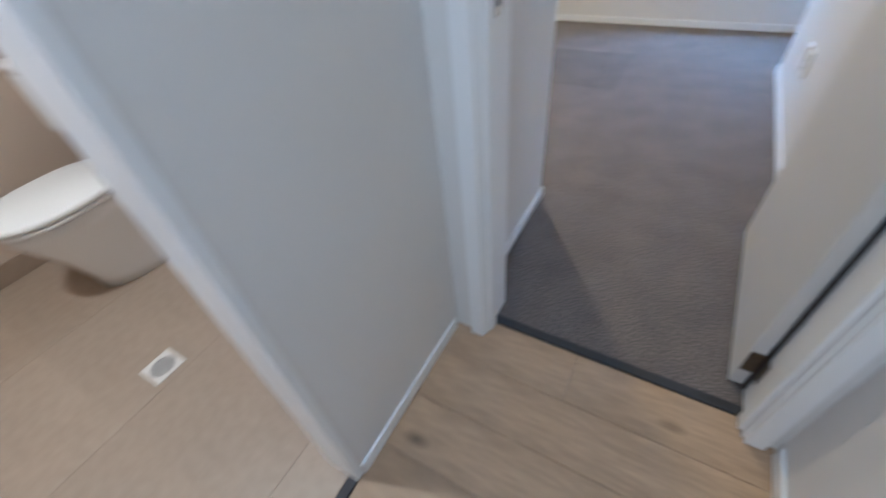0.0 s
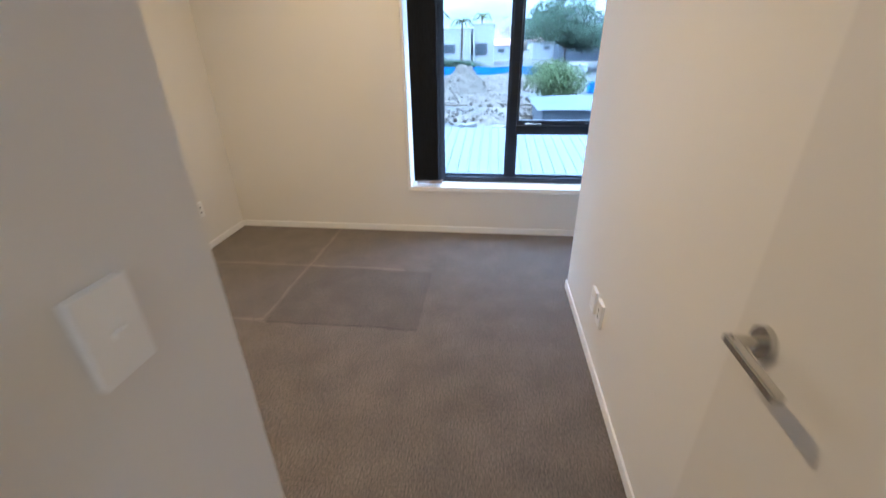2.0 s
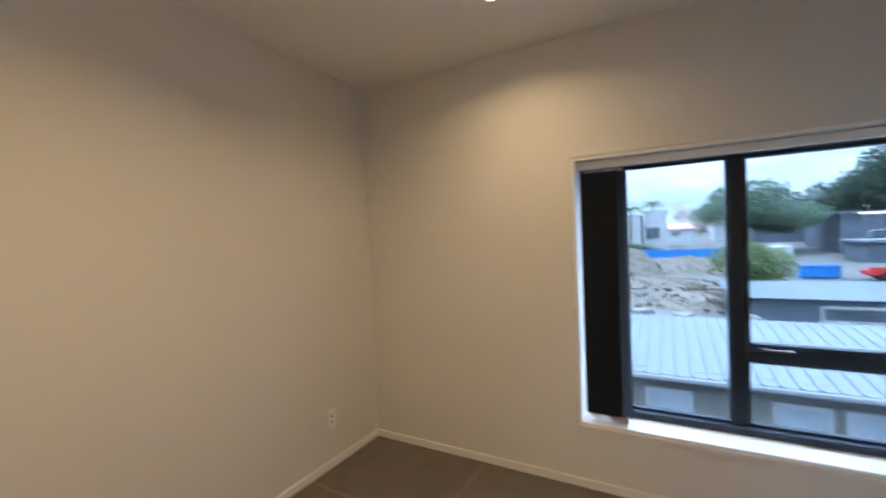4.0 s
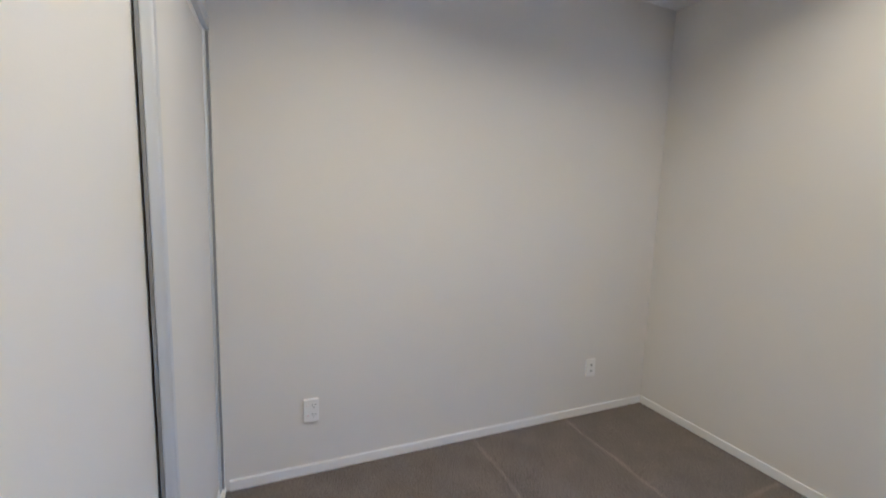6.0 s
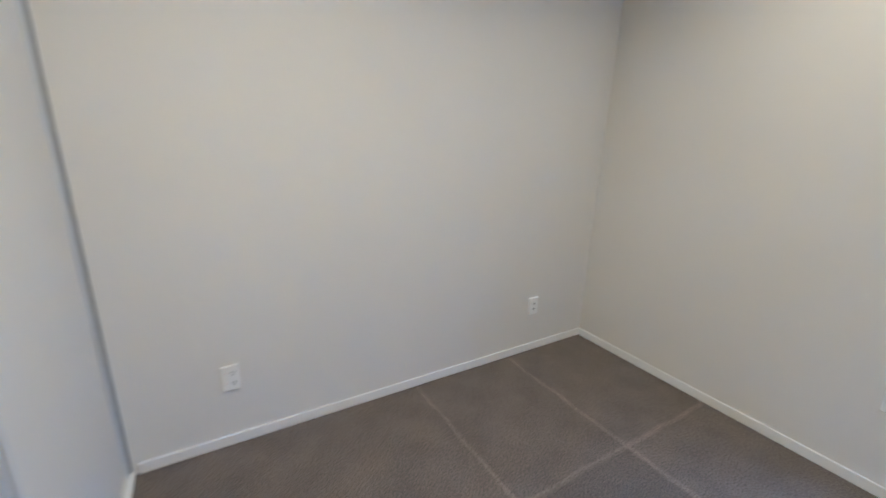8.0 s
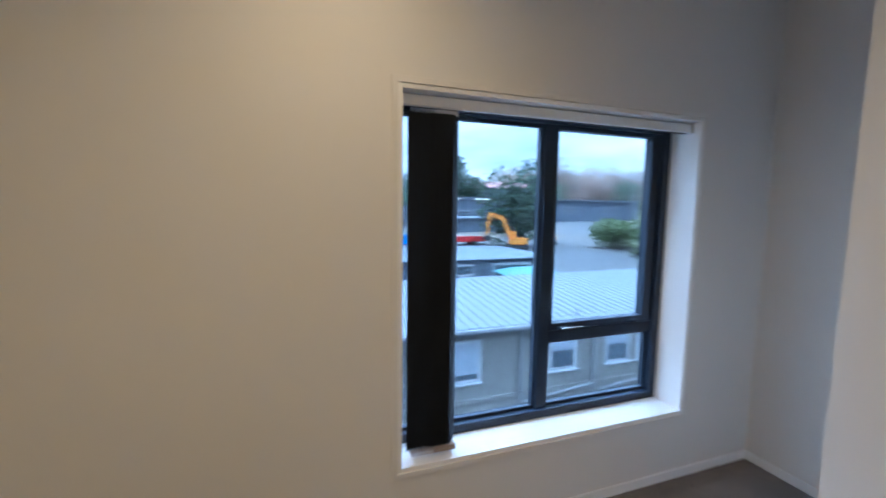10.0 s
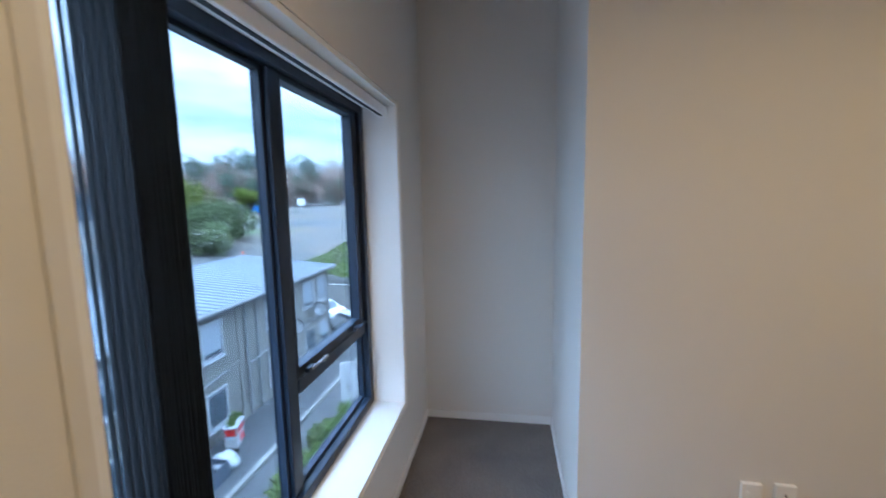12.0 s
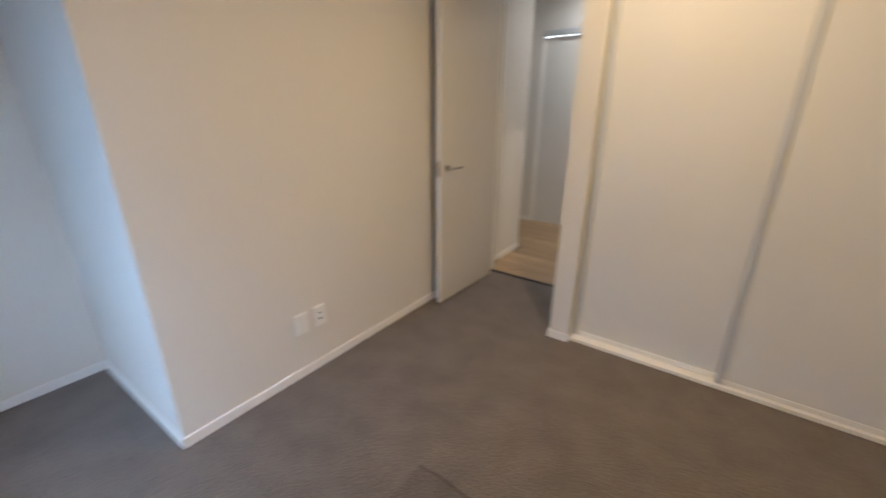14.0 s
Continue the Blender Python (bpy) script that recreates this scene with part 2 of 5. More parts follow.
M = {
    "wall": material("wall_paint", (0.765, 0.745, 0.71), rough=0.72, blotch=0.02, blotch_scale=1.1, bump=0.10, bump_scale=160, world_space=True),
    "ceiling": material("ceiling_paint", (0.83, 0.82, 0.79), rough=0.85, blotch=0.015, bump=0.08, bump_scale=140, world_space=True),
    "trim": material("trim_enamel", (0.88, 0.875, 0.86), rough=0.38, blotch=0.02, bump=0.04, bump_scale=90),
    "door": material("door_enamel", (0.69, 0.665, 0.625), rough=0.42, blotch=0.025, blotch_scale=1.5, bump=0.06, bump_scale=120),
    "sliding": material("sliding_panel", (0.76, 0.755, 0.74), rough=0.5, blotch=0.02, bump=0.06, bump_scale=150),
    "silver": material("anodised_silver", (0.70, 0.725, 0.76), rough=0.42, metal=0.55, grain=0.05, grain_scale=30, stretch=(1, 1, 0.05)),
    "chrome": material("brushed_nickel", (0.55, 0.54, 0.52), rough=0.24, metal=1.0, grain=0.06, grain_scale=90),
    "steel": material("hinge_steel", (0.14, 0.11, 0.08), rough=0.42, metal=0.9, grain=0.15, grain_scale=60),
    "drain": material("satin_steel_grate", (0.74, 0.72, 0.68), rough=0.42, metal=0.25, grain=0.06, grain_scale=120),
    # grey for strips that carry the tone of the shaded door gaps
    "gap_grey": material("gap_filler_grey", (0.32, 0.33, 0.35), rough=0.9, grain=0.15, grain_scale=300),
    "dark": material("dark_gap", (0.012, 0.013, 0.016), rough=0.8, blotch=0.1),
    "frame": material("powder_coat_black", (0.0045, 0.012, 0.028), rough=0.42, grain=0.08, grain_scale=250, bump=0.05, bump_scale=400),
    "glass": glass_material("window_glass"),
    "vane": material("blind_fabric", (0.024, 0.028, 0.036), rough=0.8, spec=0.2, grain=0.25, grain_scale=160, bump=0.25, bump_scale=300, stretch=(1, 1, 0.08)),
    "vane_hem": material("blind_hem", (0.34, 0.27, 0.22), rough=0.7, grain=0.2, grain_scale=150),
    "plastic": material("white_plastic", (0.88, 0.88, 0.87), rough=0.32, blotch=0.02),
    "slot": material("socket_slot", (0.03, 0.03, 0.03), rough=0.6, blotch=0.1),
    "carpet": carpet_material(),
    "plank": plank_material(),
    "joint": material("floor_joint", (0.10, 0.065, 0.04), rough=0.8, blotch=0.1, world_space=True),
    "tile": material("bathroom_tile", (0.36, 0.285, 0.21), rough=0.42, grain=0.08, grain_scale=30, blotch=0.10, blotch_scale=1.6, rand=0.04),
    "grout": material("tile_grout", (0.34, 0.27, 0.20), rough=0.9, grain=0.1, world_space=True),
    "bathwall": material("bathroom_wall", (0.60, 0.50, 0.40), rough=0.5, blotch=0.04, world_space=True),
    "ceramic": material("sanitary_ceramic", (0.84, 0.83, 0.81), rough=0.1, blotch=0.01),
    "lens": emitter("downlight_lens", (1.0, 0.88, 0.68), 14.0),
    "rubber": material("threshold_rubber", (0.025, 0.026, 0.03), rough=0.6, grain=0.1),
    "render": material("grey_render", (0.19, 0.182, 0.165), rough=0.9, grain=0.10, grain_scale=8, blotch=0.22, blotch_scale=0.35, bump=0.3, bump_scale=40),
    "roof": material("pale_roof_steel", (0.135, 0.155, 0.18), rough=0.5, grain=0.05, grain_scale=6, blotch=0.10, blotch_scale=0.3),
    "shed_roof": material("weathered_roof_steel", (0.085, 0.105, 0.125), rough=0.55, grain=0.06, grain_scale=6, blotch=0.15, blotch_scale=0.4),
    "concrete": material("concrete", (0.20, 0.197, 0.187), rough=0.9, grain=0.12, grain_scale=6, blotch=0.2, blotch_scale=0.4, bump=0.2, bump_scale=30, world_space=True),
    "white": material("white_paint", (0.40, 0.41, 0.42), rough=0.55, blotch=0.05, blotch_scale=0.8),
    "pane": material("far_window_pane", (0.07, 0.085, 0.10), rough=0.08, blotch=0.2, blotch_scale=0.7),
    "net": material("net_curtain", (0.30, 0.33, 0.37), rough=0.85, grain=0.1, grain_scale=20, blotch=0.15),
    "pipe": material("grey_pipe", (0.235, 0.24, 0.245), rough=0.55, blotch=0.1),
    "asphalt": material("asphalt", (0.068, 0.070, 0.073), rough=0.92, grain=0.12, grain_scale=5, blotch=0.2, blotch_scale=0.15, world_space=True),
    "bark": material("bark", (0.11, 0.08, 0.055), rough=0.95, grain=0.3, grain_scale=14, bump=0.5, bump_scale=30),
    "leaf": material("leaf_green", (0.13, 0.165, 0.075), rough=0.6, blotch=0.35, blotch_scale=0.9, rand=0.2, spec=0.25),
    "leaf_light": material("leaf_yellow_green", (0.15, 0.18, 0.035), rough=0.6, blotch=0.35, blotch_scale=0.9, rand=0.15, spec=0.25),
    # dark green and russet leaves lightened: distance haze put into their colour
    "leaf_dark": material("leaf_dark_green", (0.105, 0.145, 0.10), rough=0.65, blotch=0.35, blotch_scale=0.5, rand=0.25, spec=0.25),
    "leaf_rust_hazed": material("leaf_russet_hazed", (0.36, 0.275, 0.23), rough=0.7, blotch=0.35, blotch_scale=0.5, rand=0.25, spec=0.2),
    "blossom": material("pale_blossom", (0.62, 0.60, 0.55), rough=0.7, blotch=0.15, blotch_scale=2.0),
    "hedge": material("hedge_leaf", (0.15, 0.20, 0.06), rough=0.6, blotch=0.35, blotch_scale=1.2, spec=0.25),
    "red": material("red_enamel", (0.55, 0.03, 0.03), rough=0.4, blotch=0.15),
    "blue": material("blue_hoarding", (0.015, 0.15, 0.45), rough=0.5, blotch=0.12),
    "orange": material("orange_machine", (0.62, 0.22, 0.03), rough=0.45, blotch=0.15),
    "cone": material("orange_cone_plastic", (0.75, 0.11, 0.04), rough=0.5, blotch=0.1),
    "rubble": material("rubble_stone", (0.105, 0.088, 0.070), rough=0.95, grain=0.2, blotch=0.2, rand=0.3),
    "teal": material("teal_roof", (0.06, 0.17, 0.165), rough=0.55, blotch=0.1),
    "slate": material("dark_cladding", (0.085, 0.10, 0.125), rough=0.7, blotch=0.15, blotch_scale=0.4),
    "pinkroof": material("faded_red_roof", (0.40, 0.19, 0.17), rough=0.7, blotch=0.15),
    "carpaint": material("silver_car_paint", (0.45, 0.47, 0.49), rough=0.25, metal=0.5, blotch=0.03),
    "carwhite": material("white_car_paint", (0.75, 0.76, 0.77), rough=0.25, blotch=0.03),
    "tyre": material("tyre_rubber", (0.02, 0.02, 0.02), rough=0.8, blotch=0.1),
}


def ground_material():
    """Gravel and asphalt with grass and bare soil in uneven patches."""
    m = material("ground_mix", (0.2, 0.19, 0.17), rough=0.95, bump=0.3, bump_scale=4, world_space=True)
    n, l = m.node_tree.nodes, m.node_tree.links
    b = n["Principled BSDF"]
    pos = n.new("ShaderNodeNewGeometry").outputs["Position"]

    def noise_tex(scale, detail):
        t = n.new("ShaderNodeTexNoise")
        t.inputs["Scale"].default_value, t.inputs["Detail"].default_value = scale, detail
        l.new(pos, t.inputs["Vector"])
        return t.outputs["Fac"]

    def ramp(socket, stops):
        r = n.new("ShaderNodeValToRGB")
        while len(r.color_ramp.elements) < len(stops):
            r.color_ramp.elements.new(0.5)
        for e, (p, c) in zip(r.color_ramp.elements, stops):
            e.position, e.color = p, (*c, 1)
        l.new(socket, r.inputs["Fac"])
        return r.outputs["Color"]

    base = ramp(noise_tex(0.05, 6), [(0.36, (0.075, 0.079, 0.08)), (0.50, (0.098, 0.094, 0.087)), (0.58, (0.15, 0.122, 0.095)), (0.70, (0.06, 0.085, 0.03))])
    fine = ramp(noise_tex(1.3, 8), [(0.3, (0.7, 0.7, 0.7)), (0.7, (1.3, 1.3, 1.3))])
    mul = n.new("ShaderNodeMix")
    mul.data_type, mul.blend_type = "RGBA", "MULTIPLY"
    mul.inputs["Factor"].default_value = 1.0
    l.new(base, mul.inputs[6])
    l.new(fine, mul.inputs[7])
    l.new(mul.outputs[2], b.inputs["Base Color"])
    return m


M["ground"] = ground_material()


def let_light_through(m, share):
    """Thin leaves pass part of the daylight on."""
    n, l = m.node_tree.nodes, m.node_tree.links
    b, out = n["Principled BSDF"], n["Material Output"]
    tr = n.new("ShaderNodeBsdfTranslucent")
    if b.inputs["Base Color"].links:
        l.new(b.inputs["Base Color"].links[0].from_socket, tr.inputs["Color"])
    mix = n.new("ShaderNodeMixShader")
    mix.inputs[0].default_value = share
    l.new(b.outputs[0], mix.inputs[1])
    l.new(tr.outputs[0], mix.inputs[2])
    l.new(mix.outputs[0], out.inputs["Surface"])


for key in ("leaf", "leaf_light", "leaf_dark", "leaf_rust_hazed", "hedge"):
    let_light_through(M[key], 0.45)


# ---- building blocks ----
def link(name, bm, mat, parent=None, label="", smooth=False):
    me = bpy.data.meshes.new(name)
    bm.normal_update()
    bm.to_mesh(me)
    bm.free()
    me.materials.append(M[mat])
    if smooth:
        for p in me.polygons:
            p.use_smooth = True
    ob = new(name, me)
    if parent:
        ob.parent = parent
    if label:
        ob["label"] = label
    return ob


def part(name, bm, mat, parent, label="", smooth=False):
    return link(name, bm, mat, parent, label, smooth)


def empty(name, m, label, category, group="", kind=""):
    ob = new(name)
    ob.empty_display_size = 0.1
    ob.matrix_world = m
    return tagged(ob, label, category, group, kind)


def structure(name, bm, mat, label, category):
    return tagged(link(name, bm, mat), label, category, "", "structure")


def add_box(bm, x0, x1, y0, y1, z0, z1):
    m = Matrix.Translation(((x0 + x1) / 2, (y0 + y1) / 2, (z0 + z1) / 2)) @ Matrix.Diagonal((abs(x1 - x0), abs(y1 - y0), abs(z1 - z0), 1))
    return bmesh.ops.create_cube(bm, size=1, matrix=m)


def box(x0, x1, y0, y1, z0, z1, bevel=0.0, segments=2):
    bm = bmesh.new()
    add_box(bm, x0, x1, y0, y1, z0, z1)
    if bevel:
        bmesh.ops.bevel(bm, geom=bm.edges[:], offset=bevel, segments=segments, affect="EDGES", profile=0.5)
    return bm


def boxes(items, bevel=0.0):
    bm = bmesh.new()
    for it in items:
        add_box(bm, *it)
    if bevel:
        bmesh.ops.bevel(bm, geom=bm.edges[:], offset=bevel, segments=2, affect="EDGES", profile=0.5)
    return bm


def tube(r0, r1, a, b, sides=12):
    """A capped, tapered round bar from a to b."""
    bm = bmesh.new()
    a, b = Vector(a), Vector(b)
    d = b - a
    m = Matrix.Translation((a + b) / 2) @ d.to_track_quat("Z", "Y").to_matrix().to_4x4()
    bmesh.ops.create_cone(bm, cap_ends=True, segments=sides, radius1=r0, radius2=r1, depth=d.length, matrix=m)
    return bm


def prism(outline, z0, z1, bevel=0.0):
    """An upright solid over a plan outline."""
    bm = bmesh.new()
    low = [bm.verts.new((x, y, z0)) for x, y in outline]
    top = [bm.verts.new((x, y, z1)) for x, y in outline]
    k = len(outline)
    bm.faces.new(low[::-1])
    bm.faces.new(top)
    for i in range(k):
        bm.faces.new((low[i], low[(i + 1) % k], top[(i + 1) % k], top[i]))
    bmesh.ops.recalc_face_normals(bm, faces=bm.faces[:])
    if bevel:
        bmesh.ops.bevel(bm, geom=bm.edges[:], offset=bevel, segments=2, affect="EDGES", profile=0.5)
    return bm


# ---- bedroom, passage and recess: setting ----
XE, XR, YR, YW, XP = 2.790, 3.790, -0.855, -2.765, 1.818   # east wall, recess end, recess side, wardrobe face, passage wall
WX0, WX1, WZ0, WZ1 = 1.595, 3.207, 0.405, 1.997             # window opening
DX0, DX1, DY0, DY1, DH = 1.92, 2.702, -3.56, -3.40, 2.24   # bedroom doorway
BB = 0.056                                                # baseboard height

structure("floor_carpet", prism([(0, 0), (0, -3.40), (DX0, -3.40), (DX0, -3.468), (DX1, -3.468), (DX1, -3.40), (XE, -3.40), (XE, YR), (XR, YR), (XR, 0)], -0.12, 0.0), "carpet",
          "grey-brown cut pile carpet with pressed fold lines", "carpet")
structure("ceiling", prism([(-0.5, 0.26), (-0.5, -6.3), (4.6, -6.3), (4.6, 0.26)], CEIL, CEIL + 0.15), "ceiling",
          "plain white painted plasterboard ceiling", "ceiling")
structure("wall_west", prism([(-0.12, 0.0), (-0.12, -3.40), (0, -3.40), (0, 0.0)], -0.12, CEIL), "wall",
          "off-white painted wall with two power outlets", "wall")
structure("wall_north", boxes([(-0.12, WX0 - 0.02, 0, 0.26, -0.12, CEIL), (WX1 + 0.02, XR + 0.1, 0, 0.26, -0.12, CEIL),
                               (WX0 - 0.02, WX1 + 0.02, 0, 0.26, -0.12, WZ0 - 0.02), (WX0 - 0.02, WX1 + 0.02, 0, 0.26, WZ1 + 0.02, CEIL)]), "wall",
          "off-white painted outer wall around the window", "wall")
structure("wall_east", prism([(XE, -3.40), (XE + 0.1, -3.40), (XE + 0.1, YR - 0.1), (XR + 0.1, YR - 0.1), (XR + 0.1, 0), (XR, 0), (XR, YR), (XE, YR)], -0.12, CEIL), "wall",
          "off-white painted wall stepping back into a recess", "wall")
structure("wall_wardrobe_end", prism([(1.692, YW + 0.043), (1.692, -3.40), (XP, -3.40), (XP, YW + 0.043)], -0.12, CEIL), "wall",
          "off-white painted wall end beside the wardrobe", "wall")
structure("wall_wardrobe_head", prism([(0, YW), (0, YW - 0.09), (1.692, YW - 0.09), (1.692, YW)], 2.197, CEIL), "wall",
          "off-white painted bulkhead over the wardrobe doors", "wall")
structure("wall_south", boxes([(-0.12, DX0 - 0.02, DY0, DY1, -0.12, CEIL), (DX1 + 0.02, XE + 0.1, DY0, DY1, -0.12, CEIL),
                               (DX0 - 0.02, DX1 + 0.02, DY0, DY1, DH + 0.02, CEIL)]), "wall",
          "off-white painted wall with the bedroom doorway", "wall")


def baseboard(runs):
    """One enamelled skirting length for each run (x0, x1, y0, y1)."""
    for x0, x1, y0, y1 in runs:
        structure("baseboard", box(x0, x1, y0, y1, 0.001, BB, 0.003), "trim", "white enamelled skirting board along the wall", "skirting board")


BT = 0.011
baseboard([(0.001, BT, YW + 0.03, -BT), (0.001, XR - 0.001, -BT, -0.001), (XR - BT, XR - 0.001, YR + BT, -BT), (XE, XR - 0.001, YR + 0.001, YR + BT),
           (XE - BT, XE - 0.001, -3.375, YR + BT), (XP + 0.001, XP + BT, -3.345, YW + 0.043 + BT), (1.694, XP + 0.001, YW + 0.044, YW + 0.043 + BT)])


# ---- window ----
def build_window():
    win = empty("window_1", pose(0, 0, 0), "black aluminium window with a fixed light and an awning sash", "window", "", "structure")
    g = 0.016
    for nm, b in (("sill", (WX0, WX1, -0.004, 0.20, WZ0 - 0.02, WZ0)), ("head_lining", (WX0, WX1, -0.004, 0.20, WZ1, WZ1 + 0.02)),
                  ("jamb_lining", (WX0 - 0.02, WX0, -0.004, 0.20, WZ0 - 0.02, WZ1 + 0.02)), ("jamb_lining", (WX1, WX1 + 0.02, -0.004, 0.20, WZ0 - 0.02, WZ1 + 0.02))):
        part(nm, box(*b, 0.002), "trim", win, "white painted timber window lining")
    a, d = 0.046, 0.009
    for b in ((WX0 - a, WX0 - 0.020, -d, 0.0, WZ0 - a, WZ1 + a), (WX1 + 0.020, WX1 + a, -d, 0.0, WZ0 - a, WZ1 + a),
              (WX0 - 0.020, WX1 + 0.020, -d, 0.0, WZ0 - a, WZ0 - 0.020), (WX0 - 0.020, WX1 + 0.020, -d, 0.0, WZ1 + 0.020, WZ1 + a)):
        part("architrave", box(b[0], b[1], b[2], -0.0005, b[4], b[5], 0.002), "wall", win, "flush painted architrave round the lining")
    y0, y1 = 0.175, 0.252
    yf = 0.193
    mx0, mx1 = 2.385, 2.450
    tz0, tz1 = 0.820, 0.905
    fr, ft = 0.05, 0.040
    for nm, b in (("frame_stile", (WX0 - 0.014, WX0 + 0.012, y0, y1, WZ0, WZ1)), ("frame_stile", (WX1 - fr, WX1, y0, y1, WZ0, WZ1)),
                  ("frame_head", (WX0 + 0.012, WX1 - fr, y0, y1, WZ1 - ft, WZ1)), ("frame_bottom_rail", (WX0 + 0.012, WX1 - fr, y0, y1, WZ0, WZ0 + 0.045)),
                  ("mullion", (mx0, mx1, yf, y1, WZ0 + 0.045, WZ1 - ft)), ("transom", (mx1, WX1 - fr, yf - 0.003, y1, tz0, tz1 - 0.028))):
        part(nm, box(*b, 0.004), "frame", win)
    # glazing beads give each light its stepped edge
    for x0, x1, z0, z1 in ((WX0 + 0.012, mx0, WZ0 + 0.045, WZ1 - ft), (mx1, WX1 - fr, WZ0 + 0.045, tz0)):
        for b in ((x0, x0 + g, z0, z1), (x1 - g, x1, z0, z1), (x0 + g, x1 - g, z0, z0 + g), (x0 + g, x1 - g, z1 - g, z1)):
            part("glazing_bead", box(b[0], b[1], yf + 0.018, y1 - 0.006, b[2], b[3], 0.002), "frame", win)
        pn = part("pane", box(x0 + g - 0.004, x1 - g + 0.004, 0.232, 0.238, z0 + g - 0.004, z1 - g + 0.004), "glass", win, "glass tinted dark, dimming the view outside")
        pn.visible_shadow = False
    # awning sash in the upper right light
    sx0, sx1, sz0, sz1 = mx1, WX1 - fr, tz1 - 0.028, WZ1 - ft
    w = 0.068
    sash = part("sash", boxes([(sx0 + 0.002, sx0 + w - 0.050, yf + 0.001, y1 - 0.004, sz0, sz1), (sx1 - w, sx1 - 0.002, yf + 0.001, y1 - 0.004, sz0, sz1),
                               (sx0 + w - 0.050, sx1 - w, yf + 0.001, y1 - 0.004, sz1 - 0.022, sz1), (sx0 + w - 0.050, sx1 - w, yf + 0.001, y1 - 0.004, sz0 + 0.002, sz0 + 0.040)], 0.003),
                "frame", win, "black awning sash, closed")
    pn = part("pane", box(sx0 + 0.018, sx1 - w + 0.004, 0.232, 0.238, sz0 + 0.036, sz1 - 0.018), "glass", win, "glass tinted dark, dimming the view outside")
    pn.visible_shadow = False
    for hx, ln in ((sx0 + 0.05, 0.15), (sx1 - 0.17, 0.13)):
        part("stay_base", box(hx, hx + 0.05, yf - 0.020, yf - 0.001, sz0 + 0.006, sz0 + 0.024, 0.003), "frame", win)
        h = part("stay_handle", box(hx + 0.015, hx + ln, yf - 0.029, yf - 0.019, sz0 + 0.013, sz0 + 0.021, 0.003), "chrome" if ln > 0.14 else "frame", win, "slim window stay handle")
    return win


build_window()


# ---- vertical blind ----
def build_blind():
    bl = empty("vertical_blind", pose(0, 0, 0), "charcoal fabric vertical blind drawn to one side of the window", "blind")
    part("headrail", box(WX0 + 0.004, WX1 - 0.006, 0.045, 0.092, WZ1 - 0.052, WZ1 - 0.004, 0.006), "trim", bl, "white aluminium headrail")
    part("rail_channel", box(WX0 + 0.02, WX1 - 0.03, 0.060, 0.076, WZ1 - 0.0545, WZ1 - 0.051), "dark", bl)
    part("rail_end_cap", box(WX1 - 0.012, WX1 - 0.002, 0.041, 0.096, WZ1 - 0.056, WZ1 - 0.002, 0.003), "plastic", bl)
    xs = [1.652 + 0.0165 * i for i in range(6)] + [1.750 + 0.0078 * i for i in range(14)]
    for i, x in enumerate(xs):
        lean = radians(34 + random.uniform(-2, 2))
        bm = bmesh.new()
        cols = []
        for k in range(6):
            u = k / 5 - 0.5
            px = x + u * 0.089 * math.sin(lean) + 0.0022 * math.cos(u * 6.0)
            py = 0.070 + u * 0.089 * math.cos(lean)
            cols.append([(px - 0.0007, py), (px + 0.0007, py)])
        outline = [c[0] for c in cols] + [c[1] for c in reversed(cols)]
        low = [bm.verts.new((a, b, WZ0 + 0.045)) for a, b in outline]
        top = [bm.verts.new((a, b, WZ1 - 0.075)) for a, b in outline]
        bm.faces.new(low[::-1]), bm.faces.new(top)
        for j in range(len(outline)):
            bm.faces.new((low[j], low[(j + 1) % len(outline)], top[(j + 1) % len(outline)], top[j]))
        vane = part("vane", bm, "vane", bl)
        part("hem_weight", box(x - 0.003, x + 0.003, 0.027, 0.113, WZ0 + 0.022, WZ0 + 0.047, 0.001), "vane_hem", vane, "sewn hem with a bottom weight")
        part("hanger", box(x - 0.0015, x + 0.0015, 0.060, 0.080, WZ1 - 0.078, WZ1 - 0.050), "plastic", vane)
    part("bead_chain", tube(0.0016, 0.0016, (1.69, 0.030, WZ0 + 0.035), (1.84, 0.030, WZ0 + 0.030), 6), "plastic", bl)


build_blind()


